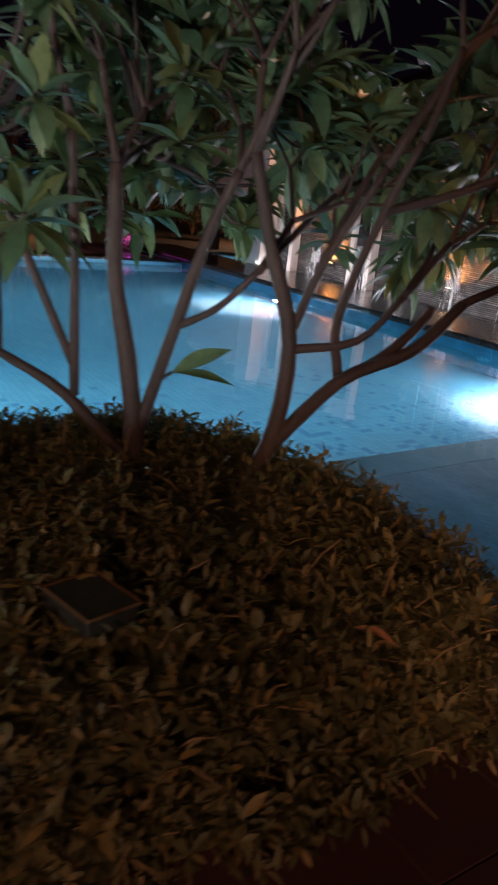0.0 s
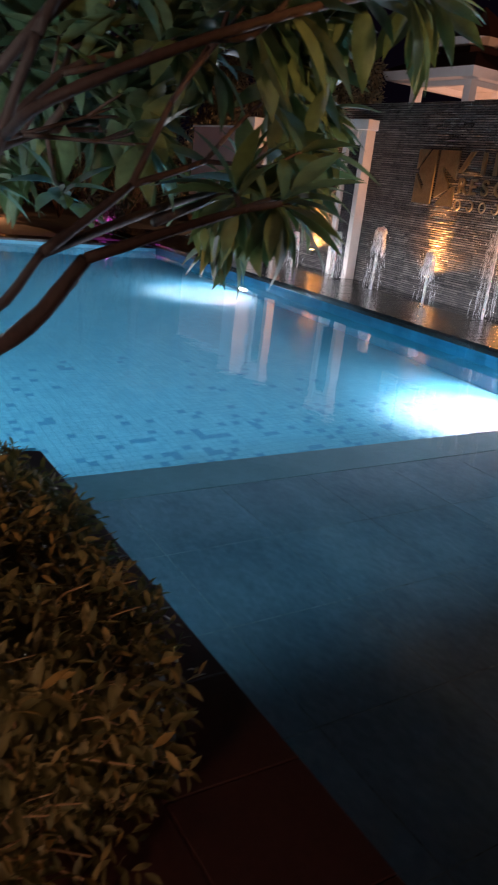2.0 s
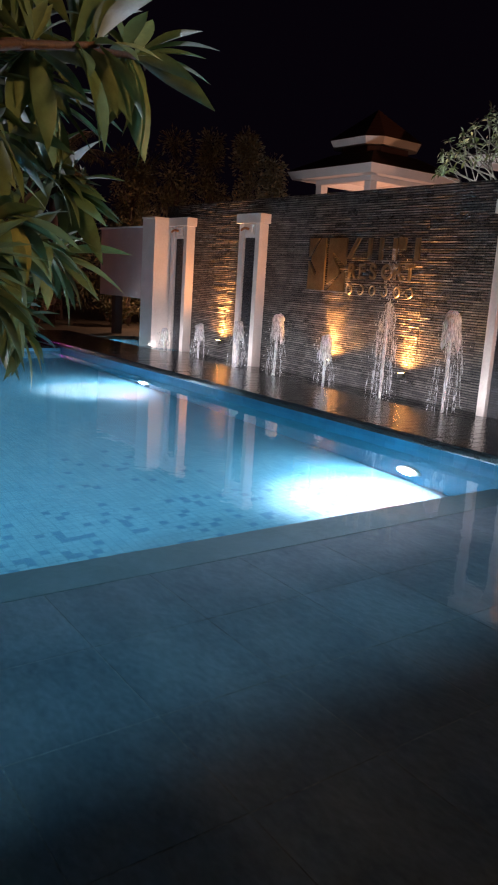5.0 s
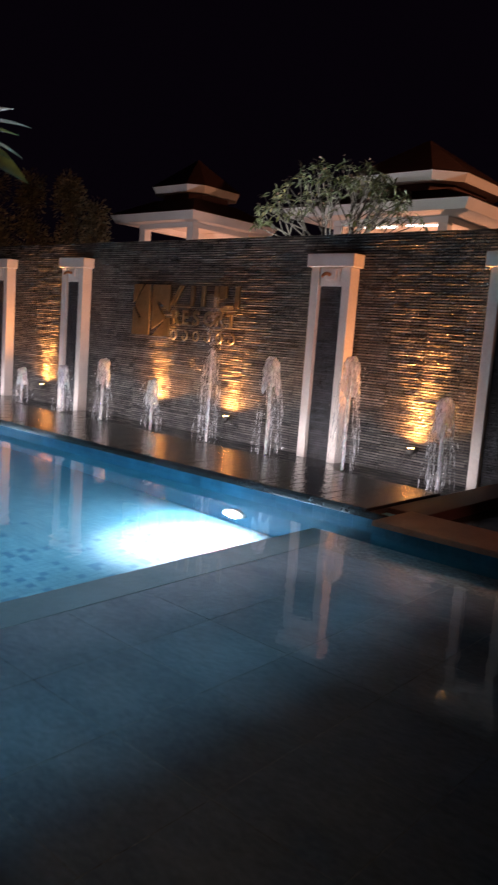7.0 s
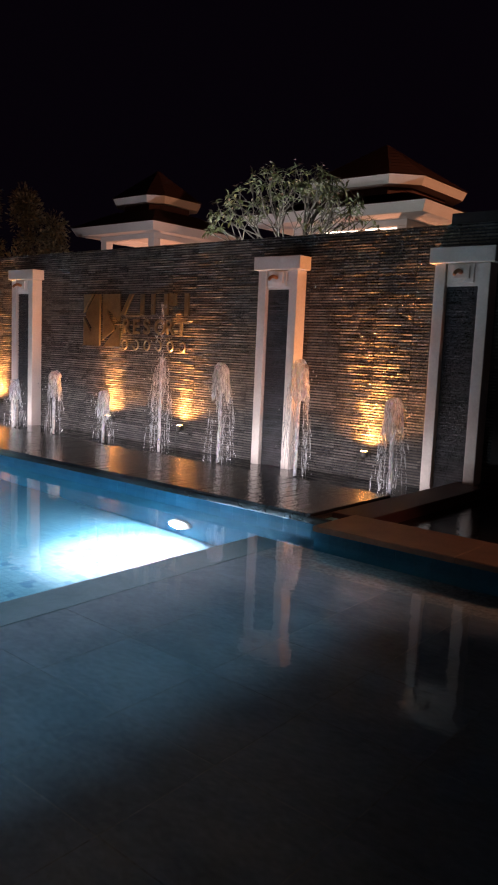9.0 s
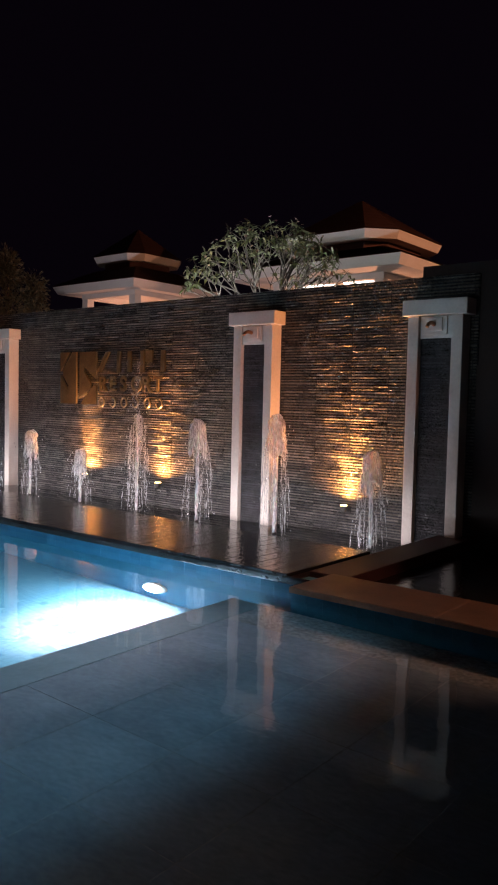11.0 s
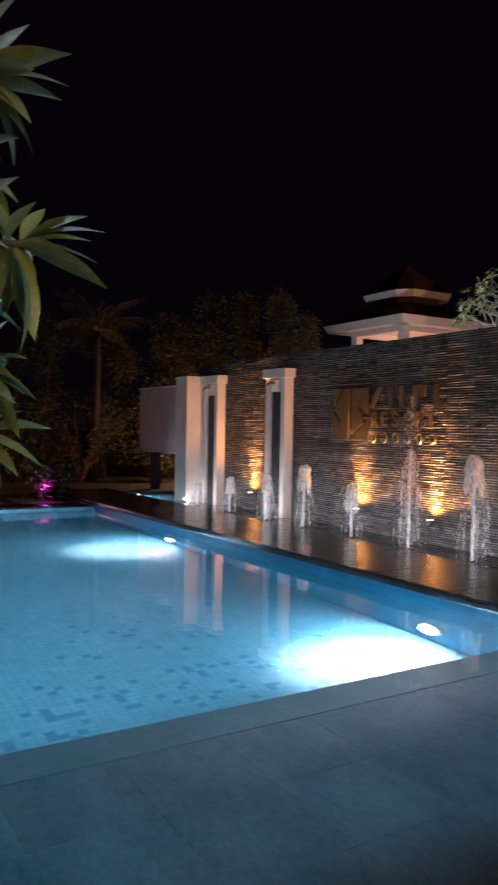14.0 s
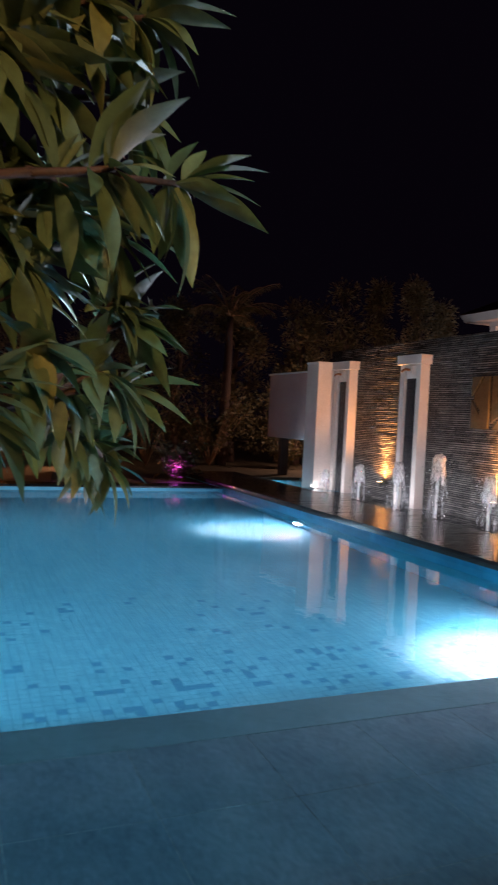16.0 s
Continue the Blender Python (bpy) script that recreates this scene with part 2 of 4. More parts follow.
M_TERRACOTTA = mat("terracotta", surface((0.30, 0.12, 0.06), (0.45, 0.20, 0.11), 4, 40, 0.3), rough=0.8)
M_BROWNWALL = mat("dark_brown_wall", surface((0.030, 0.018, 0.017), (0.055, 0.033, 0.028), 2, 40, 0.3), rough=0.8)


def leafy(c1, c2, rough=0.4):
    def build(nt, b):
        g = nt.nodes.new("ShaderNodeNewGeometry")
        col = ramp(nt, g.outputs["Random Per Island"], [(0.0, c1), (0.75, c2), (1.0, (c2[0] * 1.5, c2[1] * 1.15, c2[2] * 0.8))])
        v = noisy(nt, coords(nt), 28, 3)
        col = mixc(nt, 1.0, col, ramp(nt, v, [(0.3, (0.75,) * 3), (0.7, (1.15,) * 3)]), "MULTIPLY")
        nt.links.new(col, b.inputs["Base Color"])
        tr = nt.nodes.new("ShaderNodeBsdfTranslucent")
        nt.links.new(mixc(nt, 1.0, col, (1.1, 1.2, 0.6), "MULTIPLY"), tr.inputs[0])
        mx = nt.nodes.new("ShaderNodeMixShader")
        mx.inputs[0].default_value = 0.22
        out = nt.nodes["Material Output"]
        nt.links.new(b.outputs[0], mx.inputs[1])
        nt.links.new(tr.outputs[0], mx.inputs[2])
        nt.links.new(mx.outputs[0], out.inputs[0])
        bumped(nt, b, v, 0.15, 0.003)

    return build


M_LEAF = mat("frangipani_leaf", leafy((0.060, 0.10, 0.056), (0.11, 0.15, 0.088)), rough=0.48)
M_PALELEAF = mat("pale_leaf", leafy((0.12, 0.15, 0.085), (0.23, 0.25, 0.15)), rough=0.5)
M_HEDGE = mat("hedge_leaf", leafy((0.055, 0.052, 0.020), (0.135, 0.105, 0.048)), rough=0.6)
M_FARLEAF = mat("far_leaf", leafy((0.055, 0.050, 0.026), (0.11, 0.09, 0.045)), rough=0.6)
M_TWIG = mat("twig", surface((0.14, 0.08, 0.05), (0.28, 0.17, 0.10), 9, 60, 0.3), rough=0.8)
M_PETAL = mat("petal", surface((0.72, 0.45, 0.34), (0.85, 0.62, 0.50), 9, 60, 0.1), rough=0.6)


def glow(name, colour, strength):
    m = bpy.data.materials.new(name)
    m.use_nodes = True
    b = m.node_tree.nodes["Principled BSDF"]
    b.inputs["Base Color"].default_value = (0.8, 0.8, 0.8, 1)
    b.inputs["Emission Color"].default_value = (*colour, 1)
    b.inputs["Emission Strength"].default_value = strength
    return m


M_LAMPGLASS = glow("pool_lamp_glass", (0.9, 0.96, 1.0), 9.0)
M_AMBERGLASS = glow("amber_lamp_glass", (1.0, 0.60, 0.18), 12.0)
M_MAGENTA = glow("magenta_lamp_glass", (0.9, 0.15, 1.0), 8.0)
M_TUBE = glow("white_tube_glass", (1.0, 0.86, 0.72), 4.0)

# ---- helpers for building ----


def box(bm, x0, x1, y0, y1, z0, z1):
    v = [bm.verts.new(p) for p in ((x0, y0, z0), (x1, y0, z0), (x1, y1, z0), (x0, y1, z0), (x0, y0, z1), (x1, y0, z1), (x1, y1, z1), (x0, y1, z1))]
    for f in ((3, 2, 1, 0), (4, 5, 6, 7), (0, 1, 5, 4), (1, 2, 6, 5), (2, 3, 7, 6), (3, 0, 4, 7)):
        bm.faces.new([v[i] for i in f])
    return bm


def boxes(*items, bevel=0.0):
    bm = bmesh.new()
    for it in items:
        box(bm, *it)
    if bevel:
        bmesh.ops.bevel(bm, geom=bm.edges[:], offset=bevel, segments=2, affect="EDGES", profile=0.6)
    return bm


def mesh_of(name, bm, material, smooth=False):
    me = bpy.data.meshes.new(name)
    if smooth:
        for f in bm.faces:
            f.smooth = True
    bm.to_mesh(me)
    bm.free()
    me.materials.append(material)
    return me


def part(name, bm, material, parent, label="", smooth=False):
    ob = new(name, mesh_of(name, bm, material, smooth))
    ob.parent = parent
    if label:
        ob["label"] = label
    return ob


def thing(name, label, category, at=(0, 0, 0), group="", rz=0):
    ob = new(name)
    ob.matrix_world = pose(*at, 0, 0, rz)
    return tagged(ob, label, category, group)


def setting(name, bm, material, label="", smooth=False):
    ob = new(name, mesh_of(name, bm, material, smooth))
    return tagged(ob, label, "", "", "structure")


def tube(bm, pts, radii, seg=8, cap=True):
    """A tapered tube along a line of points."""
    pts = [Vector(p) for p in pts]
    rings = []
    side = None
    for i, p in enumerate(pts):
        d = (pts[min(i + 1, len(pts) - 1)] - pts[max(i - 1, 0)]).normalized()
        if side is None:
            side = d.orthogonal().normalized()
        side = (side - d * side.dot(d)).normalized()
        up = d.cross(side)
        rings.append([bm.verts.new(p + (side * math.cos(a) + up * math.sin(a)) * radii[i]) for a in (2 * math.pi * k / seg for k in range(seg))])
    for a, b in zip(rings, rings[1:]):
        for k in range(seg):
            bm.faces.new((a[k], a[(k + 1) % seg], b[(k + 1) % seg], b[k]))
    if cap:
        bm.faces.new(rings[0][::-1])
        bm.faces.new(rings[-1])


def smooth_line(pts, n=5):
    """A rounded line through points."""
    P = [Vector(p) for p in pts]
    P = [P[0] * 2 - P[1]] + P + [P[-1] * 2 - P[-2]]
    out = []
    for i in range(1, len(P) - 2):
        for k in range(n):
            t = k / n
            a, b, c, d = P[i - 1 : i + 3]
            out.append(0.5 * (2 * b + (c - a) * t + (2 * a - 5 * b + 4 * c - d) * t * t + (3 * b - a - 3 * c + d) * t**3))
    return out + [P[-2]]

# ---- ground and pool ----
WALL_Y, WALL_TOP = 0.24, 2.98
POOL_N = -12.5
POOL_L, EDGE_X, DECK_Y, LEDGE_Y, SIDE_Y = -7.75, 2.54, -7.80, -2.52, -2.80
FLOOR_Z, SHELF_Z = -1.30, -0.29

setting("ground", boxes((-300, -10.6, -300, 300, -0.5, 0.03), (-10.6, 9.4, 0.5, 300, -0.5, 0.03), (9.4, 300, -300, 300, -0.5, 0.03), (-10.6, 9.4, -300, -16.0, -0.5, 0.03),
                        (-10.6, -8.25, -16.0, -2.52, -0.5, 0.03)), M_SOIL, "bare dark soil of the garden at night")
pavement = setting("pavement", boxes((EDGE_X + 0.01, 9.4, -16.0, DECK_Y - 0.02, -1.6, 0.068), (-8.25, EDGE_X + 0.01, -16.0, POOL_N - 0.13, -1.6, 0.068)), M_DARKGROUT, "dark reddish-brown paved terrace beside the pool")
setting("pool_wall", boxes((-8.25, POOL_L, POOL_N, LEDGE_Y, -1.6, 0.03), (POOL_L, EDGE_X, POOL_N - 0.12, POOL_N, -1.6, 0.03), (EDGE_X + 0.012, 9.4, DECK_Y - 0.018, DECK_Y, -1.6, 0.03), (EDGE_X, EDGE_X + 0.009, POOL_N, DECK_Y, -1.6, 0.08), (9.0, 9.4, DECK_Y, -2.4, -1.6, 0.09),
                           (-10.6, 3.13, LEDGE_Y + 0.008, -1.2, -1.6, 0.10), (3.13, 9.0, SIDE_Y + 0.008, -2.4, -1.6, 0.112)), M_GROUT, "blue-tiled walls of the pool basin")
pool_floor = setting("pool_floor", boxes((POOL_L, EDGE_X, POOL_N, LEDGE_Y, -1.6, FLOOR_Z - 0.006)), M_GROUT, "pale blue mosaic floor of the pool")
shelf = setting("pool_shelf", boxes((EDGE_X, 9.0, DECK_Y, SIDE_Y, -1.6, SHELF_Z - 0.0008)), M_SHELFGROUT, "shallow submerged shelf of dark grey tiles")
part("lip", boxes((EDGE_X - 0.012, EDGE_X + 0.325, DECK_Y, SIDE_Y, SHELF_Z - 0.10, SHELF_Z + 0.006), bevel=0.006), M_LIP, shelf, "paler grey edging tile of the shelf")
setting("trough_floor", boxes((-10.6, -7.75, -1.2, 0.5, -1.0, -0.45)), M_GROUT, "blue-tiled end of the fountain trough")
setting("trough_floor", boxes((-7.75, 3.13, -1.2, 0.5, -1.0, -0.12)), M_WET, "dark stone trough below the fountain wall")
setting("basin_floor", boxes((3.13, 9.0, -2.4, 0.5, -1.0, 0.045)), M_WET, "dark wet stone floor beside the fountain wall")
setting("kerb", boxes((2.985, 3.36, -2.345, 0.225, -0.2, 0.150), bevel=0.010), M_DECK, "low dark brown stone kerb closing the trough")

# unseen wall and slab, added so that the slab edge ends the shelf light
setting("wall_terrace", boxes((11.5, 11.8, -16.0, 0.6, -0.5, 3.238)), M_BROWNWALL, "added plain wall out of view that carries the slab")
setting("ceiling", boxes((7.0, 11.8, -16.0, 0.6, 3.24, 3.38)), M_PLASTER, "added slab out of view that cuts off the shelf light")

# water sheets
bm = bmesh.new()
for x0, x1, y0, y1 in ((POOL_L, 9.0, DECK_Y, SIDE_Y), (POOL_L, 3.13, SIDE_Y, LEDGE_Y), (POOL_L, EDGE_X, POOL_N, DECK_Y)):
    bm.faces.new([bm.verts.new(p) for p in ((x0, y0, 0), (x1, y0, 0), (x1, y1, 0), (x0, y1, 0))])
pool_water = setting("water", bm, M_WATER, "clear still pool water lit from below")
pool_water.visible_shadow = False
bm = bmesh.new()
bm.faces.new([bm.verts.new(p) for p in ((-10.6, -1.2, 0.0), (2.98, -1.2, 0.0), (2.98, WALL_Y, 0.0), (-10.6, WALL_Y, 0.0))])
trough_water = setting("water", bm, M_WATER, "shallow rippled water of the fountain trough")
trough_water.visible_shadow = False

# ---- stone wall with strips of slate ----


def strips(x0, x1, z0, z1, y, height, lengths, depth, seam=0.0, seed=1, gap=0.0):
    """Stacked slate strips over a rectangle of wall, all facing -y."""
    rnd = random.Random(seed)
    verts, faces = [], []
    z = z0
    while z < z1 - 0.004:
        h = min(height * rnd.uniform(0.85, 1.15), z1 - z)
        x = x0
        while x < x1 - 0.004:
            e = min(x + rnd.uniform(*lengths), x1)
            if seam:
                e = min(e, x0 + (int((x - x0 + 0.001) / seam) + 1) * seam)
            yf = y - rnd.uniform(0.0, depth)
            g = 0.0028
            a = [(x + g, yf, z + g), (e - g, yf + rnd.uniform(-0.002, 0.002), z + g), (e - g, yf + rnd.uniform(-0.003, 0.003), z + h - g), (x + g, yf, z + h - g)]
            b = [(p[0], y + 0.022, p[2]) for p in a]
            n = len(verts)
            verts += a + b
            faces += [(n, n + 1, n + 2, n + 3), (n + 3, n + 2, n + 6, n + 7), (n, n + 4, n + 5, n + 1), (n, n + 3, n + 7, n + 4), (n + 1, n + 5, n + 6, n + 2)]
            x = e
        z += h + gap
    return verts, faces


def strip_part(name, geo, material, parent, label):
    me = bpy.data.meshes.new(name)
    me.from_pydata(geo[0], [], geo[1])
    me.materials.append(material)
    ob = new(name, me)
    ob.parent = parent
    return tagged(ob, label, kind="stuff")


wall_north = setting("wall_north", boxes((-8.75, 3.3, WALL_Y + 0.012, 0.5, -0.9, WALL_TOP - 0.01)), M_SLATE_DARK, "tall feature wall clad in thin strips of dark slate")
strip_part("slate_strip", strips(-8.25, 3.3, -0.1, WALL_TOP, WALL_Y - 0.002, 0.024, (0.16, 0.5), 0.012, 0.5, 3, 0.011), M_SLATE, wall_north, "thin split-faced slate strips")
wall_east = setting("wall_east", boxes((2.62, 9.4, 0.27, 0.6, 2.0, 3.10), (3.3, 11.5, 0.23, 0.6, -0.9, 2.0)), M_BROWNWALL, "plain dark brown wall beside the fountain wall")

# ---- columns ----


def column(x, first=None):
    if first:
        return copy_thing(first, pose(x, 0, 0))
    col = thing("wall_column", "cream plaster column with a slate inlay and a water spout", "column", (x, 0, 0), "columns of the fountain wall")
    part("cap", boxes((0.0, 0.75, 0.0, 0.235, 2.53, 2.70), bevel=0.008), M_PLASTER, col)
    for a, b in ((0.055, 0.18), (0.565, 0.69)):
        part("jamb", boxes((a, b, 0.04, 0.234, -0.12, 2.527), bevel=0.006), M_PLASTER, col)
    part("plinth", boxes((0.182, 0.563, 0.108, 0.234, -0.12, 2.527)), M_SLATE_DARK, col, "dark backing of the inlay")
    strip_part("slate_inlay", strips(0.184, 0.561, -0.1, 2.28, 0.098, 0.021, (0.10, 0.37), 0.010, 0, 8, 0.009), M_SLATE_DARK, col, "inlay of thin blue-black slate strips")
    plate = part("spout_plate", boxes((0.19, 0.555, 0.068, 0.097, 2.285, 2.525), bevel=0.004), M_PLASTER, col)
    part("step", boxes((0.235, 0.51, 0.045, 0.067, 2.325, 2.515), bevel=0.004), M_PLASTER, plate)
    part("step", boxes((0.28, 0.465, 0.022, 0.044, 2.365, 2.50), bevel=0.004), M_PLASTER, plate)
    bm = bmesh.new()
    tube(bm, smooth_line([(0.372, 0.02, 2.43), (0.372, -0.05, 2.44), (0.372, -0.11, 2.42), (0.372, -0.14, 2.39)], 4), [0.024] * 6 + [0.021] * 4 + [0.019] * 3, 10)
    part("spout", bm, M_BRONZE, plate, "small bronze water spout", True)
    return col


first_column = column(0.0)
for cx in (-8.23, -5.72, 2.52):
    column(cx, first_column)

pier = thing("end_pier", "plain cream plaster pier closing the fountain wall", "pier", (-8.52, 0, 0.0))
part("shaft", boxes((-0.26, 0.28, -0.32, 0.5, -0.12, 2.66), bevel=0.01), M_PLASTER, pier)
part("cap", boxes((-0.275, 0.285, -0.335, 0.5, 2.66, 2.70), bevel=0.006), M_PLASTER, pier)
pink = thing("side_screen", "pink rendered wall box raised on posts over a dark gap", "wall", (-10.4, 0.2, 0))
part("panel", boxes((-1.6, 1.6, 0.0, 0.45, 0.97, 2.55), bevel=0.012), M_PINK, pink)
part("coping", boxes((-1.63, 1.6, -0.03, 0.48, 2.55, 2.59), bevel=0.006), M_WHITE, pink)
for px in (-1.0, 1.2):
    part("post", boxes((px - 0.09, px + 0.09, 0.1, 0.3, 0.0, 0.97), bevel=0.006), M_BROWNWALL, pink)

# ---- spotlights at the wall ----


def spotlight(x, first=None):
    if first:
        return copy_thing(first, pose(x, 0.125, 0.36))
    s = thing("wall_spotlight", "small dark metal spotlight shining amber up the slate", "spotlight", (x, 0.125, 0.36), "amber spotlights of the wall")
    bm = bmesh.new()
    tube(bm, [(0, 0, -0.10), (0, 0, -0.075), (0, 0, -0.02)], [0.028, 0.045, 0.048], 14)
    part("housing", bm, M_DARKMETAL, s, smooth=False)
    bm = bmesh.new()
    tube(bm, [(0, 0, -0.019), (0, 0, -0.012)], [0.042, 0.042], 14)
    part("lens", bm, M_AMBERGLASS, s, "glowing amber lens")
    bm = boxes((-0.04, 0.04, 0.048, 0.056, -0.10, -0.03), (-0.008, 0.008, 0.056, 0.105, -0.085, -0.065), (-0.035, 0.035, 0.092, 0.105, -0.12, -0.03))
    part("bracket", bm, M_DARKMETAL, s)
    bm = bmesh.new()
    tube(bm, smooth_line([(-0.03, 0.03, -0.09), (-0.12, 0.05, -0.12), (-0.15, 0.08, -0.3), (-0.15, 0.085, -0.5)], 4), [0.006] * 13, 6)
    part("cable", bm, M_DARKMETAL, s)
    return s


first_spot = spotlight(UPLIGHTS[0][0])
for ux, k in UPLIGHTS[1:]:
    spotlight(ux, first_spot)

# ---- pool lamps ----


def pool_lamp(px, first=None):
    if first:
        return copy_thing(first, pose(px, LEDGE_Y, LAMP_Z))
    s = thing("pool_lamp", "round white underwater lamp set in the pool wall", "pool lamp", (px, LEDGE_Y, LAMP_Z), "underwater lamps")
    bm = bmesh.new()
    tube(bm, [(0, -0.002, 0), (0, -0.03, 0), (0, -0.036, 0)], [0.15, 0.15, 0.125], 24)
    part("rim", bm, M_WHITE, s)
    bm = bmesh.new()
    tube(bm, [(0, -0.037, 0), (0, -0.05, 0), (0, -0.056, 0)], [0.118, 0.10, 0.05], 24)
    part("lens", bm, M_LAMPGLASS, s, "glowing white lens", True)
    return s


lamp_a = pool_lamp(POOL_LAMPS[0][0])
pool_lamp(POOL_LAMPS[1][0], lamp_a)

# ---- raised sign on the wall ----
sign = thing("wall_sign", "raised dull brass sign with a square emblem above amber lights", "sign", (-3.75, WALL_Y - 0.03, 0))


def plate(name, outline, y0=-0.055, y1=-0.025, parent=None, material=None):
    bm = bmesh.new()
    a = [bm.verts.new((x, y0, z)) for x, z in outline]
    b = [bm.verts.new((x, y1, z)) for x, z in outline]
    bm.faces.new(a)
    bm.faces.new(b[::-1])
    for i in range(len(a)):
        j = (i + 1) % len(a)
        bm.faces.new((a[i], b[i], b[j], a[j]))
    bmesh.ops.recalc_face_normals(bm, faces=bm.faces[:])
    return part(name, bm, material or M_BRASS, parent or sign)


Z0, Z1 = 1.45, 2.27
plate("emblem_plate", [(0.0, Z0), (0.41, Z0), (0.41, Z1), (0.30, Z1), (0.07, 1.99), (0.07, 1.90), (0.21, 1.74), (0.19, 1.66), (0.0, 1.90)])
plate("emblem_plate", [(0.49, Z0 + 0.10), (0.76, 1.70), (0.76, 1.78), (0.60, 1.96), (0.60, 2.04), (0.90, 1.84), (0.90, Z1), (0.49, Z1)])
plate("emblem_bar", [(0.0, 1.97), (0.0, Z1), (0.24, Z1)])
plate("emblem_bar", [(0.52, Z0), (0.90, Z0), (0.90, 1.74), (0.84, 1.74)])
# upper row: plain shapes in place of a name
U0, U1 = 1.95, 2.26
plate("upper_shape", [(0.92, U0), (1.01, U0), (1.21, U1), (1.12, U1)])
for a, b in ((1.38, 1.45), (1.62, 1.69), (1.90, 1.98), (2.33, 2.41)):
    plate("upper_shape", [(a, U0), (b, U0), (b, U1), (a, U1)])
plate("upper_shape", [(2.01, U1 - 0.17), (2.15, U1 - 0.17), (2.15, U1), (2.01, U1)])
# middle row: block letters
for k, ch in enumerate("RESORT"):
    cu = bpy.data.curves.new("letter", "FONT")
    cu.body, cu.size, cu.extrude, cu.offset = ch, 0.31, 0.014, 0.005
    tmp = new("letter", cu)
    me = bpy.data.meshes.new_from_object(tmp)
    bpy.data.objects.remove(tmp)
    me.transform(pose(0.96 + 0.243 * k, -0.038, 1.665, 90))
    me.materials.append(M_BRASS)
    letter = new("letter", me)
    letter.parent = sign
# lower row: too small to read, plain rounded marks
for k in range(6):
    bm = bmesh.new()
    x, r = 1.02 + 0.255 * k, 0.058
    ring = [(x + r * math.sin(a), 1.49 + 0.07 * math.cos(a)) for a in (2 * math.pi * q / 14 for q in range(15))]
    tube(bm, [(px, -0.034, pz) for px, pz in ring[: 11 if k % 2 else 15]], [0.014] * (11 if k % 2 else 15), 6)
    part("lower_mark", bm, M_BRASS, sign)

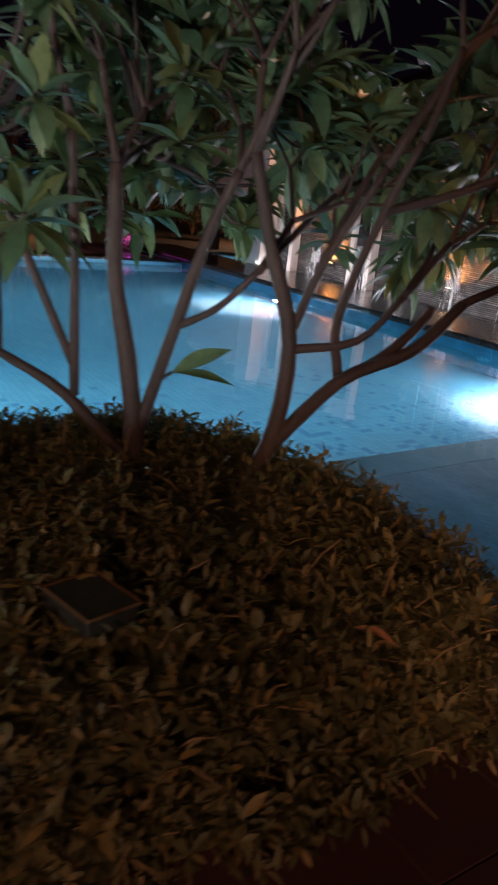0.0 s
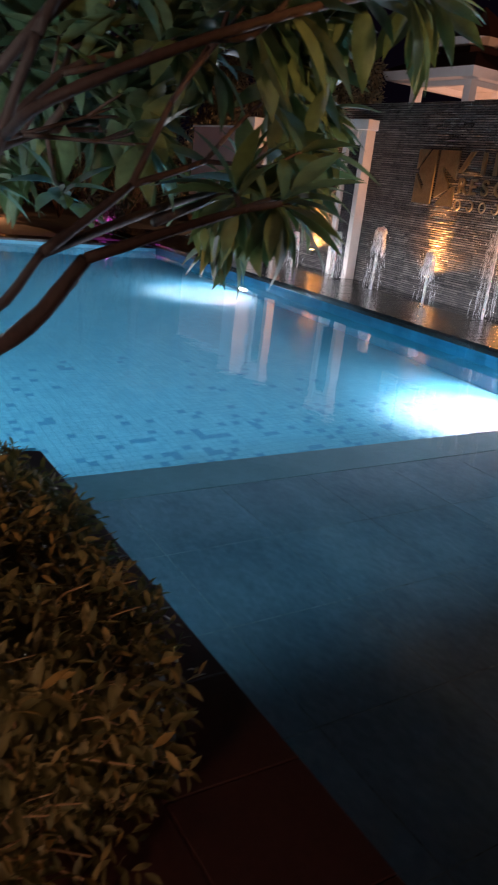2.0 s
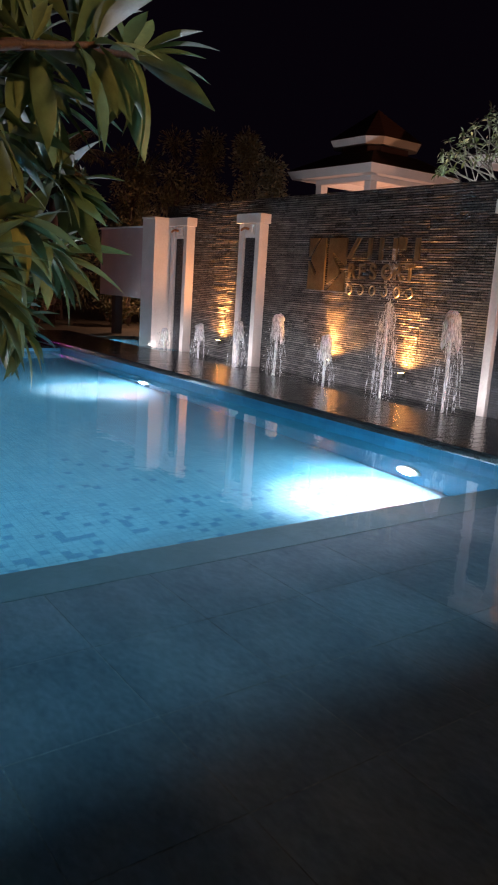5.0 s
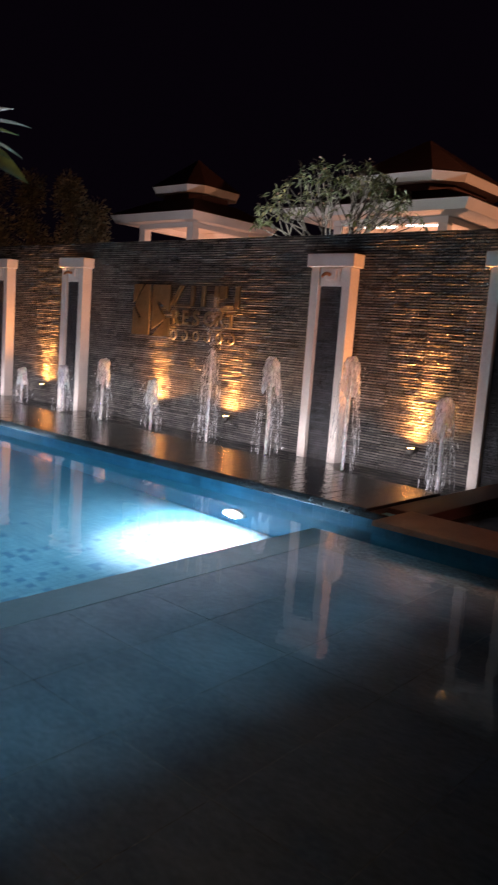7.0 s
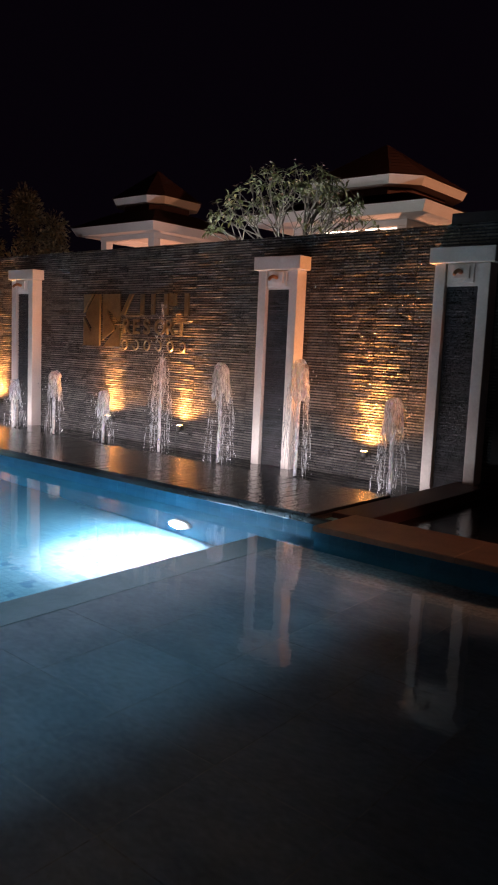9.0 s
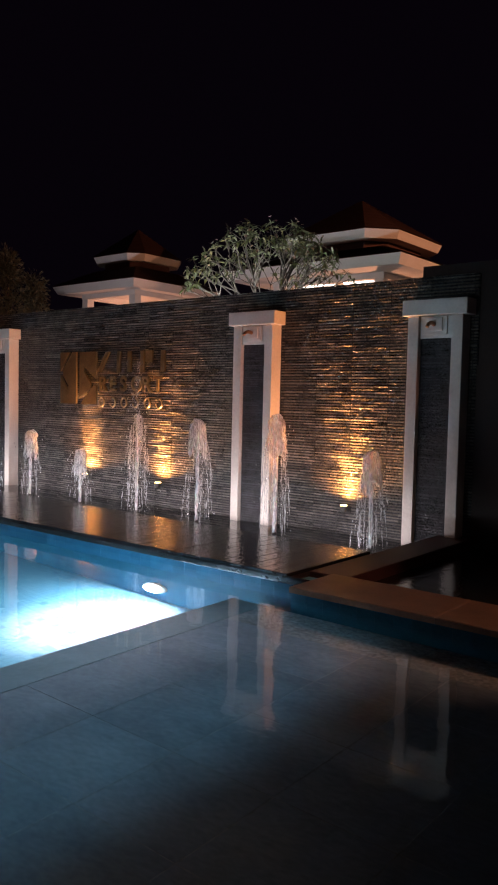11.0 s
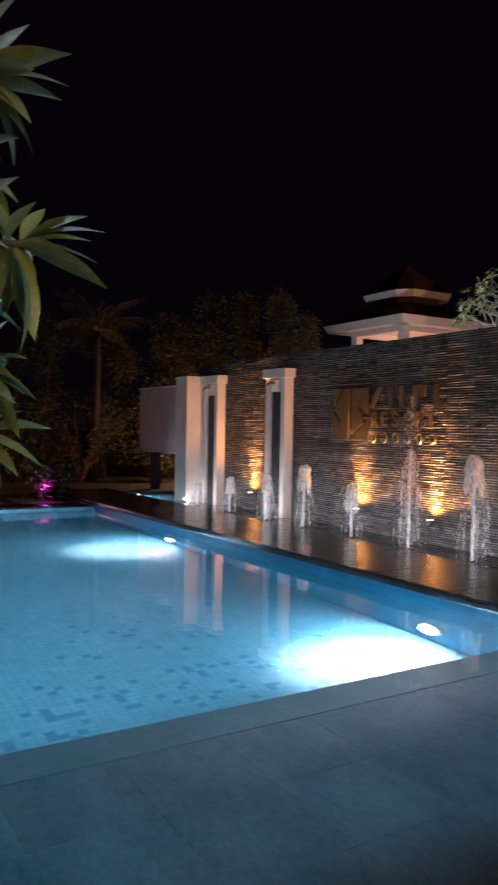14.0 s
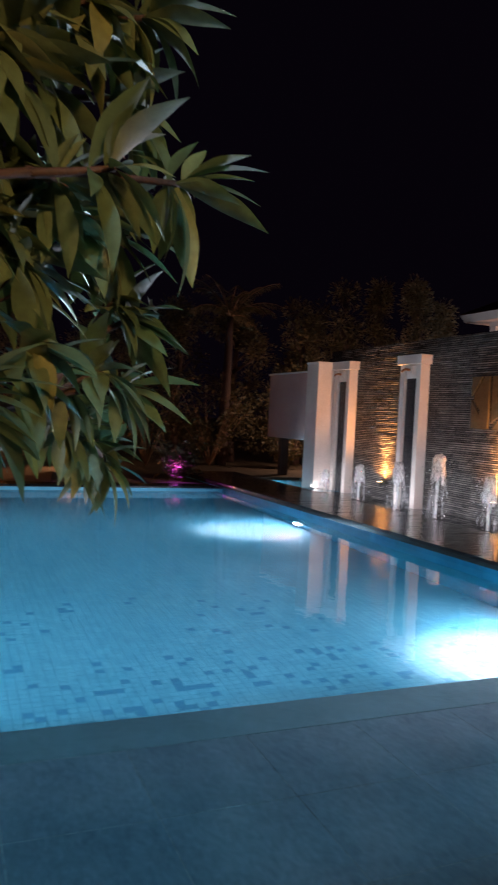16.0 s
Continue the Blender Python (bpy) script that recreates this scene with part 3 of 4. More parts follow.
# ---- fountains ----
FOUNTAINS = [(-7.30, 0.47), (-6.00, 0.68), (-4.70, 0.83), (-3.62, 1.03), (-2.38, 0.81), (-1.17, 1.36), (-0.04, 1.32), (1.21, 1.41), (2.50, 1.06)]
for n, (fx, top) in enumerate(FOUNTAINS):
    rnd = random.Random(40 + n)
    f = thing("fountain_jet", "foaming white water jet rising from the trough", "fountain", (fx, -0.51, 0.0), "row of fountain jets")
    bm = bmesh.new()
    tube(bm, [(0, 0, -0.12), (0, 0, 0.0), (0, 0, 0.03)], [0.03, 0.03, 0.018], 10)
    part("nozzle", bm, M_DARKMETAL, f)
    bm = bmesh.new()
    k = 20
    lean = Vector((rnd.gauss(0, 0.014), rnd.gauss(0, 0.014), 0))
    tube(bm, [lean * (i / k) + Vector((rnd.gauss(0, 0.003), rnd.gauss(0, 0.003), 0.02 + (top - 0.05) * i / k)) for i in range(k + 1)], [0.020 + 0.008 * (i / k) + rnd.uniform(-0.003, 0.003) for i in range(k + 1)], 9)
    part("stem", bm, M_FOAM, f, smooth=True)
    head = 0.062 + 0.032 * min(top, 1.3)
    misty = n == 5
    # strands that leave the rim of the head and fall outwards
    bm = bmesh.new()
    for i in range(int(30 + 34 * top)):
        a = rnd.uniform(0, 2 * math.pi)
        r0, r1 = head * rnd.uniform(0.75, 1.08), head * rnd.uniform(1.1, 2.5)
        start = top - 0.09 - 0.20 * rnd.random() * min(1, top)
        s0 = rnd.random() ** 1.4 * 0.8
        s1 = min(1.0, s0 + rnd.uniform(0.12, 0.45))
        line = []
        for q in range(7):
            u = s0 + (s1 - s0) * q / 6
            rr = r0 + (r1 - r0) * u ** 0.8
            line.append(lean + Vector((math.cos(a) * rr + rnd.gauss(0, 0.004), math.sin(a) * rr * 0.8 + rnd.gauss(0, 0.004), max(0.004, start * (1 - u ** 1.5)))))
        w = rnd.uniform(0.0022, 0.0060)
        tube(bm, line, [w * rnd.uniform(0.6, 1.3) * (0.35 + math.sin(math.pi * q / 6)) for q in range(7)], 5)
    tagged(part("falling_water", bm, M_SPRAY, f, smooth=True), kind="stuff")
    # rounded, ragged head that folds over the stem
    bm = bmesh.new()
    bmesh.ops.create_uvsphere(bm, u_segments=22, v_segments=14, radius=1.0)
    skirt = 0.46 * min(1.0, top)
    bmesh.ops.delete(bm, geom=[v for v in bm.verts if v.co.z < -0.86], context="VERTS")
    for v in bm.verts:
        c = v.co.copy()
        low = max(0.0, -c.z)
        side = head * (1 + 0.22 * low) * (0.62 if misty else 1.0)
        a = math.atan2(c.y, c.x)
        k2 = math.hypot(c.x, c.y) if c.z > 0 else 1.0
        fringe = skirt * low * (0.7 + 0.6 * noise.noise(Vector((math.cos(a) * 3, math.sin(a) * 3, n * 7.1))))
        v.co = lean + Vector((math.cos(a) * side * k2, math.sin(a) * side * k2 * 0.85, top - head * 0.9 + c.z * head * 0.9 - fringe))
        v.co += noise.noise_vector(v.co * 16 + Vector((n * 3.0, 0, 0))) * 0.028 + noise.noise_vector(v.co * 45) * 0.010
    tagged(part("crest", bm, M_SPRAY if misty else M_FOAM, f, smooth=True), kind="stuff")
    bm = bmesh.new()
    for i in range(420 if misty else 90):
        a, u = rnd.uniform(0, 2 * math.pi), rnd.random()
        z = top * 1.50 * u if misty else rnd.uniform(0.02, top * 0.9)
        r = rnd.gauss(0, 0.09 + 0.06 * (1 - u)) if misty else head * rnd.uniform(0.8, 2.6)
        bmesh.ops.create_icosphere(bm, subdivisions=1, radius=rnd.uniform(0.003, 0.008), matrix=pose(math.cos(a) * r, math.sin(a) * r, z + 0.02) @ Matrix.Diagonal((1, 1, 2.4, 1)))
    tagged(part("spray", bm, M_SPRAY, f), kind="stuff")

# ---- pavilions behind the wall ----


def pavilion(name, cx, cy, half, upper, eave, upper_z, apex, label):
    g = thing(name, label, "pavilion", (cx, cy, 0), "garden pavilions")
    post = half * 0.58
    for sx in (-1, 1):
        for sy in (-1, 1):
            p = part("post", boxes((sx * post - 0.15, sx * post + 0.15, sy * post - 0.15, sy * post + 0.15, 0.03, eave - 0.425), bevel=0.01), M_WHITE, g)
    inner = post + 0.16
    part("ceiling", boxes((-inner, inner, -inner, inner, eave - 0.20, eave - 0.14)), M_WHITE, g)
    part("beam", boxes((-inner, inner, -inner, -inner + 0.2, eave - 0.42, eave - 0.205), (-inner, inner, inner - 0.2, inner, eave - 0.42, eave - 0.205), (-inner, -inner + 0.2, -inner + 0.2, inner - 0.2, eave - 0.42, eave - 0.205), (inner - 0.2, inner, -inner + 0.2, inner - 0.2, eave - 0.42, eave - 0.205)), M_WHITE, g)

    def corners(h, cut):
        c = h * cut
        return [(-h + c, -h), (h - c, -h), (h, -h + c), (h, h - c), (h - c, h), (-h + c, h), (-h, h - c), (-h, -h + c)] if cut else [(-h, -h), (h, -h), (h, h), (-h, h)]

    def band(h, z0, z1, t, nm, cut, rake=0.10, inner_h=None, material=M_WHITE):
        """A fascia that leans in towards its foot, with a soffit back to the posts."""
        bm = bmesh.new()
        out, foot, inn = corners(h, cut), corners(h - rake, cut), corners(inner_h or h - t, cut)
        n = len(out)
        rows = [[bm.verts.new((x, y, z)) for x, y in pts] for pts, z in ((foot, z0), (out, z1), (inn, z1), (inn, z0 + 0.02))]
        for a in range(4):
            for i in range(n):
                bm.faces.new((rows[a][i], rows[a][(i + 1) % n], rows[(a + 1) % 4][(i + 1) % n], rows[(a + 1) % 4][i]))
        return part(nm, bm, material, g)

    band(half, eave - 0.27, eave, 0.12, "fascia", 0, 0.14, post + 0.165)
    band(upper, upper_z - 0.24, upper_z, 0.10, "upper_fascia", 0.34, 0.10, upper * 0.72)
    band(upper * 0.74, upper_z - 0.62, upper_z - 0.235, 0.12, "neck", 0.34, 0.0, None, M_ROOF)

    def hip(h0, z0, h1, z1, nm, cut):
        bm = bmesh.new()
        lo = [bm.verts.new((x, y, z0)) for x, y in corners(h0, cut)]
        hi = [bm.verts.new((x, y, z1)) for x, y in corners(max(h1, 0.02), cut)]
        n = len(lo)
        for i in range(n):
            bm.faces.new((lo[i], lo[(i + 1) % n], hi[(i + 1) % n], hi[i]))
        bm.faces.new(hi)
        bm.faces.new(lo[::-1])
        r = part(nm, bm, M_ROOF, g, "dark red tiled roof")
        # courses of tiles
        steps = 9
        bm = bmesh.new()
        for s in range(steps):
            k, k2 = s / steps, min(1.0, (s + 1.15) / steps)
            a = corners(h0 + (h1 - h0) * k + 0.01, cut)
            b = corners(max(0.02, h0 + (h1 - h0) * k2), cut)
            za, zb = z0 + (z1 - z0) * k + 0.035, z0 + (z1 - z0) * k2 + 0.01
            for i in range(n):
                e = (i + 1) % n
                bm.faces.new([bm.verts.new(p) for p in ((*a[i], za), (*a[e], za), (*b[e], zb), (*b[i], zb))])
        part("tile_course", bm, M_ROOF, r)

    hip(half + 0.02, eave + 0.004, upper * 0.78, upper_z - 0.45, "lower_roof", 0)
    hip(upper + 0.02, upper_z + 0.004, 0.0, apex, "upper_roof", 0.34)
    return g


pavilion("garden_pavilion", -15.0, 12.1, 2.2, 1.35, 5.54, 6.62, 7.75, "white pavilion with a two-tier dark red hip roof")
g2 = pavilion("garden_pavilion", -6.3, 13.6, 3.1, 2.1, 5.50, 6.50, 7.88, "large white pavilion with a two-tier red hip roof, lit inside")
for k in range(2):
    t = thing("tube_light", "glowing white tube light under the pavilion ceiling", "lamp", (-6.9 + 1.5 * k, 12.2, 5.10), "tube lights", 12)
    part("tube", boxes((-0.55, 0.55, -0.03, 0.03, -0.03, 0.03), bevel=0.012), M_TUBE, t)
    part("housing", boxes((-0.6, 0.6, -0.045, 0.045, 0.032, 0.14)), M_WHITE, t)

# ---- planting ----


def leaf_shape(length, width, fold=0.25, droop=0.25, n=5):
    """A pointed leaf along +x, folded at the midrib, bending down towards its tip."""
    verts, faces = [], []
    for i in range(n + 1):
        s = i / n
        w = width * 0.5 * (math.sin(math.pi * min(1, s ** 1.0)) ** 1.05 if 0 < s < 1 else 0.03)
        x, z = length * s * (1 - 0.12 * droop * s), -length * droop * s * s
        verts += [(x, -w, z + fold * w), (x, 0, z), (x, w, z + fold * w)]
        if i:
            a = 3 * i
            faces += [(a - 3, a, a + 1, a - 2), (a - 2, a + 1, a + 2, a - 1)]
    return np.array(verts), faces


def place_leaves(name, leaves, shapes, material, parent, label=""):
    """One mesh of many leaves; each leaf: place, direction, roll, scale, shape."""
    V, F, n = [], [], 0
    for p, d, roll, sc, k in leaves:
        v, f = shapes[k]
        q = Vector(d).to_track_quat("X", "Z").to_matrix() @ Matrix.Rotation(roll, 3, "X")
        V.append(v * sc @ np.array(q).T + np.array(p))
        F += [tuple(i + n for i in face) for face in f]
        n += len(v)
    me = bpy.data.meshes.new(name)
    me.from_pydata(np.concatenate(V).tolist(), [], F)
    me.materials.append(material)
    for poly in me.polygons:
        poly.use_smooth = True
    ob = new(name, me)
    ob.parent = parent
    return tagged(ob, label, kind="stuff")


def rosette(rnd, tip, axis, count, size, out):
    """A whorl of leaves round a branch tip."""
    axis = Vector(axis).normalized()
    side = axis.orthogonal().normalized()
    for k in range(count):
        a = k * 2.4 + rnd.uniform(-0.3, 0.3)
        tilt = radians(rnd.uniform(35, 88))
        d = axis * math.cos(tilt) + (Matrix.Rotation(a, 3, axis) @ side) * math.sin(tilt)
        d.z -= rnd.uniform(0.0, 0.28)
        back = axis * -rnd.uniform(0.0, 0.07)
        out.append((Vector(tip) + back, d, rnd.uniform(-0.5, 0.5), size * rnd.uniform(0.65, 1.15), rnd.randrange(3)))


LEAF_KINDS = [leaf_shape(1.0, 0.30, 0.26, 0.30, 8), leaf_shape(1.0, 0.32, 0.18, 0.46, 8), leaf_shape(1.0, 0.27, 0.32, 0.20, 8)]


class Grower:
    def __init__(self, seed):
        self.rnd, self.bm, self.leaves, self.flowers = random.Random(seed), bmesh.new(), [], []

    def limb(self, pts, r0, r1, seg=8):
        line = smooth_line(pts, 4)
        n = len(line)
        tube(self.bm, line, [0.68 * (r0 + (r1 - r0) * i / (n - 1)) * (1 + 0.06 * self.rnd.uniform(-1, 1)) for i in range(n)], seg)

    def fork(self, p, d, length, r, level, centre, size, count, lift=0.35):
        rnd = self.rnd
        p, d = Vector(p), Vector(d).normalized()
        bend = Vector((rnd.uniform(-1, 1), rnd.uniform(-1, 1), rnd.uniform(-0.3, 1))) * 0.18
        mid = p + d * length * 0.5 + bend * length * 0.4
        end = p + (d + bend).normalized() * length
        self.limb([p, mid, end], r, r * 0.78, 7)
        if level == 0:
            rosette(rnd, end, end - mid, count, size, self.leaves)
            if rnd.random() < 0.25:
                self.flowers.append((end + Vector((0, 0, 0.06)), end - mid))
            return
        out = Vector((end.x - centre[0], end.y - centre[1], 0))
        out = out.normalized() if out.length > 0.05 else Vector((1, 0, 0))
        turn = rnd.uniform(0, math.pi)
        axis = (end - mid).normalized()
        side = Matrix.Rotation(turn, 3, axis) @ axis.orthogonal().normalized()
        for s in (-1, 1) if rnd.random() < 0.72 else (-1, 0.2, 1):
            nd = axis + side * s * rnd.uniform(0.55, 0.85) + out * 0.25 + Vector((0, 0, lift * 0.6))
            self.fork(end, nd, length * rnd.uniform(0.72, 0.9), r * 0.72, level - 1, centre, size, count, lift)

    def finish(self, tree, bark, leaf, leaf_label, kinds=LEAF_KINDS):
        part("limb", self.bm, bark, tree, smooth=True)
        place_leaves("leaves", self.leaves, kinds, leaf, tree, leaf_label)
        for p, d in self.flowers:
            bm = bmesh.new()
            base = Vector(d).normalized().to_track_quat("Z", "Y").to_matrix()
            for k in range(5):
                m = base @ Matrix.Rotation(k * 2 * math.pi / 5, 3, "Z")
                q = [bm.verts.new(Vector(p) + m @ Vector(v)) for v in ((0, 0, 0), (0.016, -0.012, 0.012), (0.038, 0.0, 0.016), (0.016, 0.012, 0.010))]
                bm.faces.new(q)
            part("flower", bm, M_PETAL, tree, "small peach-white blossom")


# the two frangipani trunks that rise out of the hedge
frangipani = thing("frangipani_tree", "spreading frangipani with bare forked limbs and long green leaves", "tree", (0, 0, 0))
g = Grower(5)
AX = (3.9, -8.85)
g.limb([(3.72, -9.00, 0.08), (3.76, -9.03, 0.6), (3.74, -9.07, 0.95), (3.70, -9.12, 1.26), (3.69, -9.13, 1.62)], 0.062, 0.036, 10)
g.limb([(3.76, -9.04, 0.55), (3.60, -9.25, 0.80), (3.46, -9.45, 0.93)], 0.040, 0.026)
g.limb([(3.62, -9.22, 0.80), (3.62, -9.24, 1.34), (3.60, -9.26, 1.75)], 0.030, 0.022)
g.limb([(3.62, -9.23, 0.92), (3.53, -9.35, 1.23), (3.46, -9.45, 1.5)], 0.026, 0.020)
g.limb([(3.76, -9.03, 0.66), (3.84, -8.94, 1.10), (3.89, -8.87, 1.42), (3.94, -8.80, 1.64)], 0.038, 0.026)
g.limb([(3.85, -8.93, 1.10), (3.92, -8.82, 1.18), (4.00, -8.72, 1.32)], 0.022, 0.018)
g.limb([(3.92, -8.86, 0.08), (3.97, -8.76, 0.45), (4.06, -8.64, 0.68), (4.08, -8.61, 1.08), (4.02, -8.70, 1.42), (3.97, -8.76, 1.70)], 0.062, 0.030, 10)
g.limb([(4.05, -8.65, 0.66), (4.21, -8.47, 0.97), (4.44, -8.38, 1.13), (4.54, -8.28, 1.31)], 0.042, 0.028, 10)
g.limb([(4.21, -8.47, 0.97), (4.33, -8.37, 1.10), (4.36, -8.26, 1.22), (4.37, -8.24, 1.27)], 0.030, 0.024)
g.limb([(4.19, -8.46, 0.98), (4.17, -8.48, 1.2), (4.24, -8.39, 1.59), (4.29, -8.33, 1.79)], 0.028, 0.019)
g.limb([(4.08, -8.61, 1.06), (4.22, -8.42, 1.12), (4.30, -8.31, 1.29)], 0.027, 0.018)
g.limb([(4.08, -8.60, 1.14), (4.13, -8.55, 1.36), (4.23, -8.41, 1.70)], 0.024, 0.018)
for p, d in (((3.69, -9.13, 1.62), (-0.3, -0.2, 1)), ((3.69, -9.13, 1.60), (-0.8, 0.5, 0.7)), ((3.46, -9.45, 0.93), (-0.9, -0.4, 0.6)), ((3.60, -9.26, 1.75), (-0.2, -0.4, 1)),
             ((3.46, -9.45, 1.5), (-0.6, -0.5, 0.8)), ((3.94, -8.80, 1.64), (0.1, 0.3, 1)), ((3.94, -8.80, 1.62), (-0.8, 0.6, 0.6)), ((4.00, -8.72, 1.32), (-0.6, 0.8, 0.5)),
             ((3.97, -8.76, 1.70), (-0.4, 0.1, 1)), ((3.97, -8.76, 1.70), (0.4, 0.2, 1)), ((4.29, -8.33, 1.79), (0.0, 0.6, 0.9)), ((4.23, -8.41, 1.70), (-0.5, 0.6, 0.8)),
             ((4.30, -8.31, 1.29), (-0.4, 0.9, 0.5))):
    g.fork(p, d, 0.33, 0.022, 3, AX, 0.22, 16)
# the long boughs that reach out over the water
OVER_WATER = (((4.54, -8.28, 1.31), (4.56, -8.10, 1.38), (4.50, -7.85, 1.45), (4.34, -7.66, 1.48)), ((4.30, -8.31, 1.29), (3.95, -7.85, 1.40), (3.55, -7.42, 1.46), (3.32, -7.24, 1.42)),
              ((3.95, -7.85, 1.36), (3.75, -7.40, 1.50), (3.58, -7.10, 1.55)), ((4.24, -8.39, 1.56), (4.50, -8.36, 1.64), (4.66, -8.07, 1.80), (4.50, -7.55, 2.00), (4.20, -7.10, 2.12)), ((4.50, -7.55, 2.00), (4.00, -7.50, 2.10), (3.80, -7.22, 2.04)),
              ((4.23, -8.41, 1.70), (4.15, -7.95, 2.20), (4.02, -7.22, 2.40)), ((4.15, -7.95, 2.20), (4.18, -7.55, 2.50), (4.16, -7.20, 2.58)), ((3.75, -7.40, 1.50), (3.70, -7.28, 1.68), (3.72, -7.10, 1.80)),
              ((3.55, -7.42, 1.46), (3.25, -7.16, 1.33), (3.02, -7.05, 1.24)))
INLAND = (((4.00, -8.72, 1.32), (3.60, -8.10, 1.60), (3.30, -7.70, 1.68)), ((3.94, -8.80, 1.64), (3.50, -8.30, 2.00), (3.20, -7.90, 2.10)), ((3.69, -9.13, 1.60), (3.20, -8.80, 1.70), (2.82, -8.62, 1.70)),
          ((3.20, -8.80, 1.70), (2.95, -8.30, 1.58), (2.80, -8.00, 1.50)), ((3.46, -9.45, 1.50), (3.00, -9.40, 1.70), (2.62, -9.30, 1.75)), ((3.46, -9.45, 0.93), (3.00, -9.30, 1.30), (2.70, -9.00, 1.45)),
          ((3.60, -8.10, 1.60), (3.55, -7.85, 1.90), (3.50, -7.60, 2.00)), ((4.12, -8.56, 1.34), (3.90, -8.15, 1.75), (3.72, -7.80, 1.88)))
for boughs, level in ((OVER_WATER, 0), (INLAND, 1)):
    for pts in boughs:
        g.limb(pts, 0.022, 0.014, 7)
        end, axis = Vector(pts[-1]), Vector(pts[-1]) - Vector(pts[-2])
        rosette(g.rnd, end, axis, 19, 0.265, g.leaves)
        if g.rnd.random() < 0.5:
            g.flowers.append((end + axis.normalized() * 0.05, axis))
        for s in (-1, 1):
            d = axis.normalized() + Vector((0.5 * s, -0.25, g.rnd.uniform(-0.2, 0.4)))
            g.fork(Vector(pts[-2]), d, 0.20, 0.016, level, AX, 0.23, 15)
# the full crown behind the trunks
ends = [Vector(pts[q]) for pts in INLAND for q in (1, -1)]
for i in range(64):
    tip = Vector((g.rnd.uniform(2.45, 3.75), g.rnd.uniform(-9.75, -8.0), g.rnd.uniform(1.38, 2.40)))
    root = min(ends, key=lambda e: (e - tip).length)
    mid = root.lerp(tip, 0.55) + Vector((0, 0, -0.06))
    g.limb([root, mid, tip], 0.015, 0.012, 6)
    rosette(g.rnd, tip, tip - mid + Vector((0, 0, 0.15)), 14, 0.25, g.leaves)
# leafy tips over the deck, at the top of the long boughs
ends = [Vector(pts[q]) for pts in OVER_WATER for q in (1, 2)]
for i in range(16):
    tip = Vector((g.rnd.uniform(3.9, 4.5), g.rnd.uniform(-7.80, -7.32), g.rnd.uniform(1.75, 2.65)))
    root = min(ends, key=lambda e: (e - tip).length)
    mid = root.lerp(tip, 0.5) + Vector((0, 0, -0.04))
    g.limb([root, mid, tip], 0.016, 0.012, 6)
    rosette(g.rnd, tip, tip - mid + Vector((0.05, 0.1, 0.1)), 16, 0.26, g.leaves)
# young shoot with two leaves low on the trunk
g.leaves += [(Vector((3.84, -8.94, 0.93)), (0.50, 0.70, 0.62), 0.9, 0.23, 0), (Vector((3.84, -8.94, 0.93)), (0.55, 0.80, 0.06), 0.3, 0.23, 2)]
g.limb([(3.80, -9.00, 0.85), (3.82, -8.97, 0.90), (3.84, -8.94, 0.93)], 0.012, 0.008, 6)
g.finish(frangipani, M_BARK, M_LEAF, "long pointed frangipani leaves")

# clipped hedge round the trunks
hedge = thing("hedge", "low dense hedge of small green leaves, dry at the foot", "hedge", (3.96, -9.22, 0.085))
HX, HY, HZ = 1.20, 1.14, 0.50
bm = bmesh.new()
bmesh.ops.create_icosphere(bm, subdivisions=4, radius=1.0)


def mound(v, k=1.0):
    """A point of the unit ball pushed out to the rounded block of the hedge."""
    p = 3.4
    s = (abs(v.x) ** p + abs(v.y) ** p + abs(v.z) ** p) ** (-1 / p)
    w = Vector((v.x * s * HX, v.y * s * HY, max(v.z * s, -0.02) * HZ)) * k
    corner = max(0.0, w.x / HX + w.y / HY) * 0.5
    w += Vector((0.15, 0.13, 0)) * corner**2
    return w + noise.noise_vector(w * 2.2) * 0.07 * (0.3 + max(w.z, 0))


for v in bm.verts:
    v.co = mound(v.co, 0.90)
part("core", bm, M_HEDGE, hedge, "dark inside of the hedge")
rnd = random.Random(9)
leaves, twigs = [], bmesh.new()
HEDGE_KINDS = [leaf_shape(1.0, 0.34, 0.3, 0.2, 3), leaf_shape(1.0, 0.28, 0.2, 0.45, 3), leaf_shape(1.0, 0.40, 0.4, 0.05, 3)]
while len(leaves) < 36000:
    v = Vector((rnd.gauss(0, 1), rnd.gauss(0, 1), abs(rnd.gauss(0, 1)))).normalized()
    p = mound(v, rnd.uniform(0.84, 0.99) + 0.06 * noise.noise(v * 6))
    if p.z < 0.02 or rnd.random() > 0.45 + 0.55 * (p.z / HZ):
        continue
    # a short shoot with leaves set round it
    stem = (v * 0.7 + Vector((rnd.gauss(0, 0.45), rnd.gauss(0, 0.45), rnd.uniform(0.1, 0.9)))).normalized()
    side, size, reach = stem.orthogonal().normalized(), rnd.uniform(0.034, 0.072), rnd.uniform(0.04, 0.13)
    count = rnd.randint(5, 9)
    for q in range(count):
        u = q / count
        around = Matrix.Rotation(q * 2.4 + rnd.uniform(-0.4, 0.4), 3, stem) @ side
        leaves.append((p + stem * reach * u, around + stem * (0.25 + 0.9 * u) + Vector((0, 0, rnd.gauss(0.05, 0.25))), rnd.uniform(-0.7, 0.7), size * (1.1 - 0.35 * u) * rnd.uniform(0.8, 1.2), rnd.randrange(3)))
place_leaves("leaves", leaves, HEDGE_KINDS, M_HEDGE, hedge, "small oval hedge leaves")
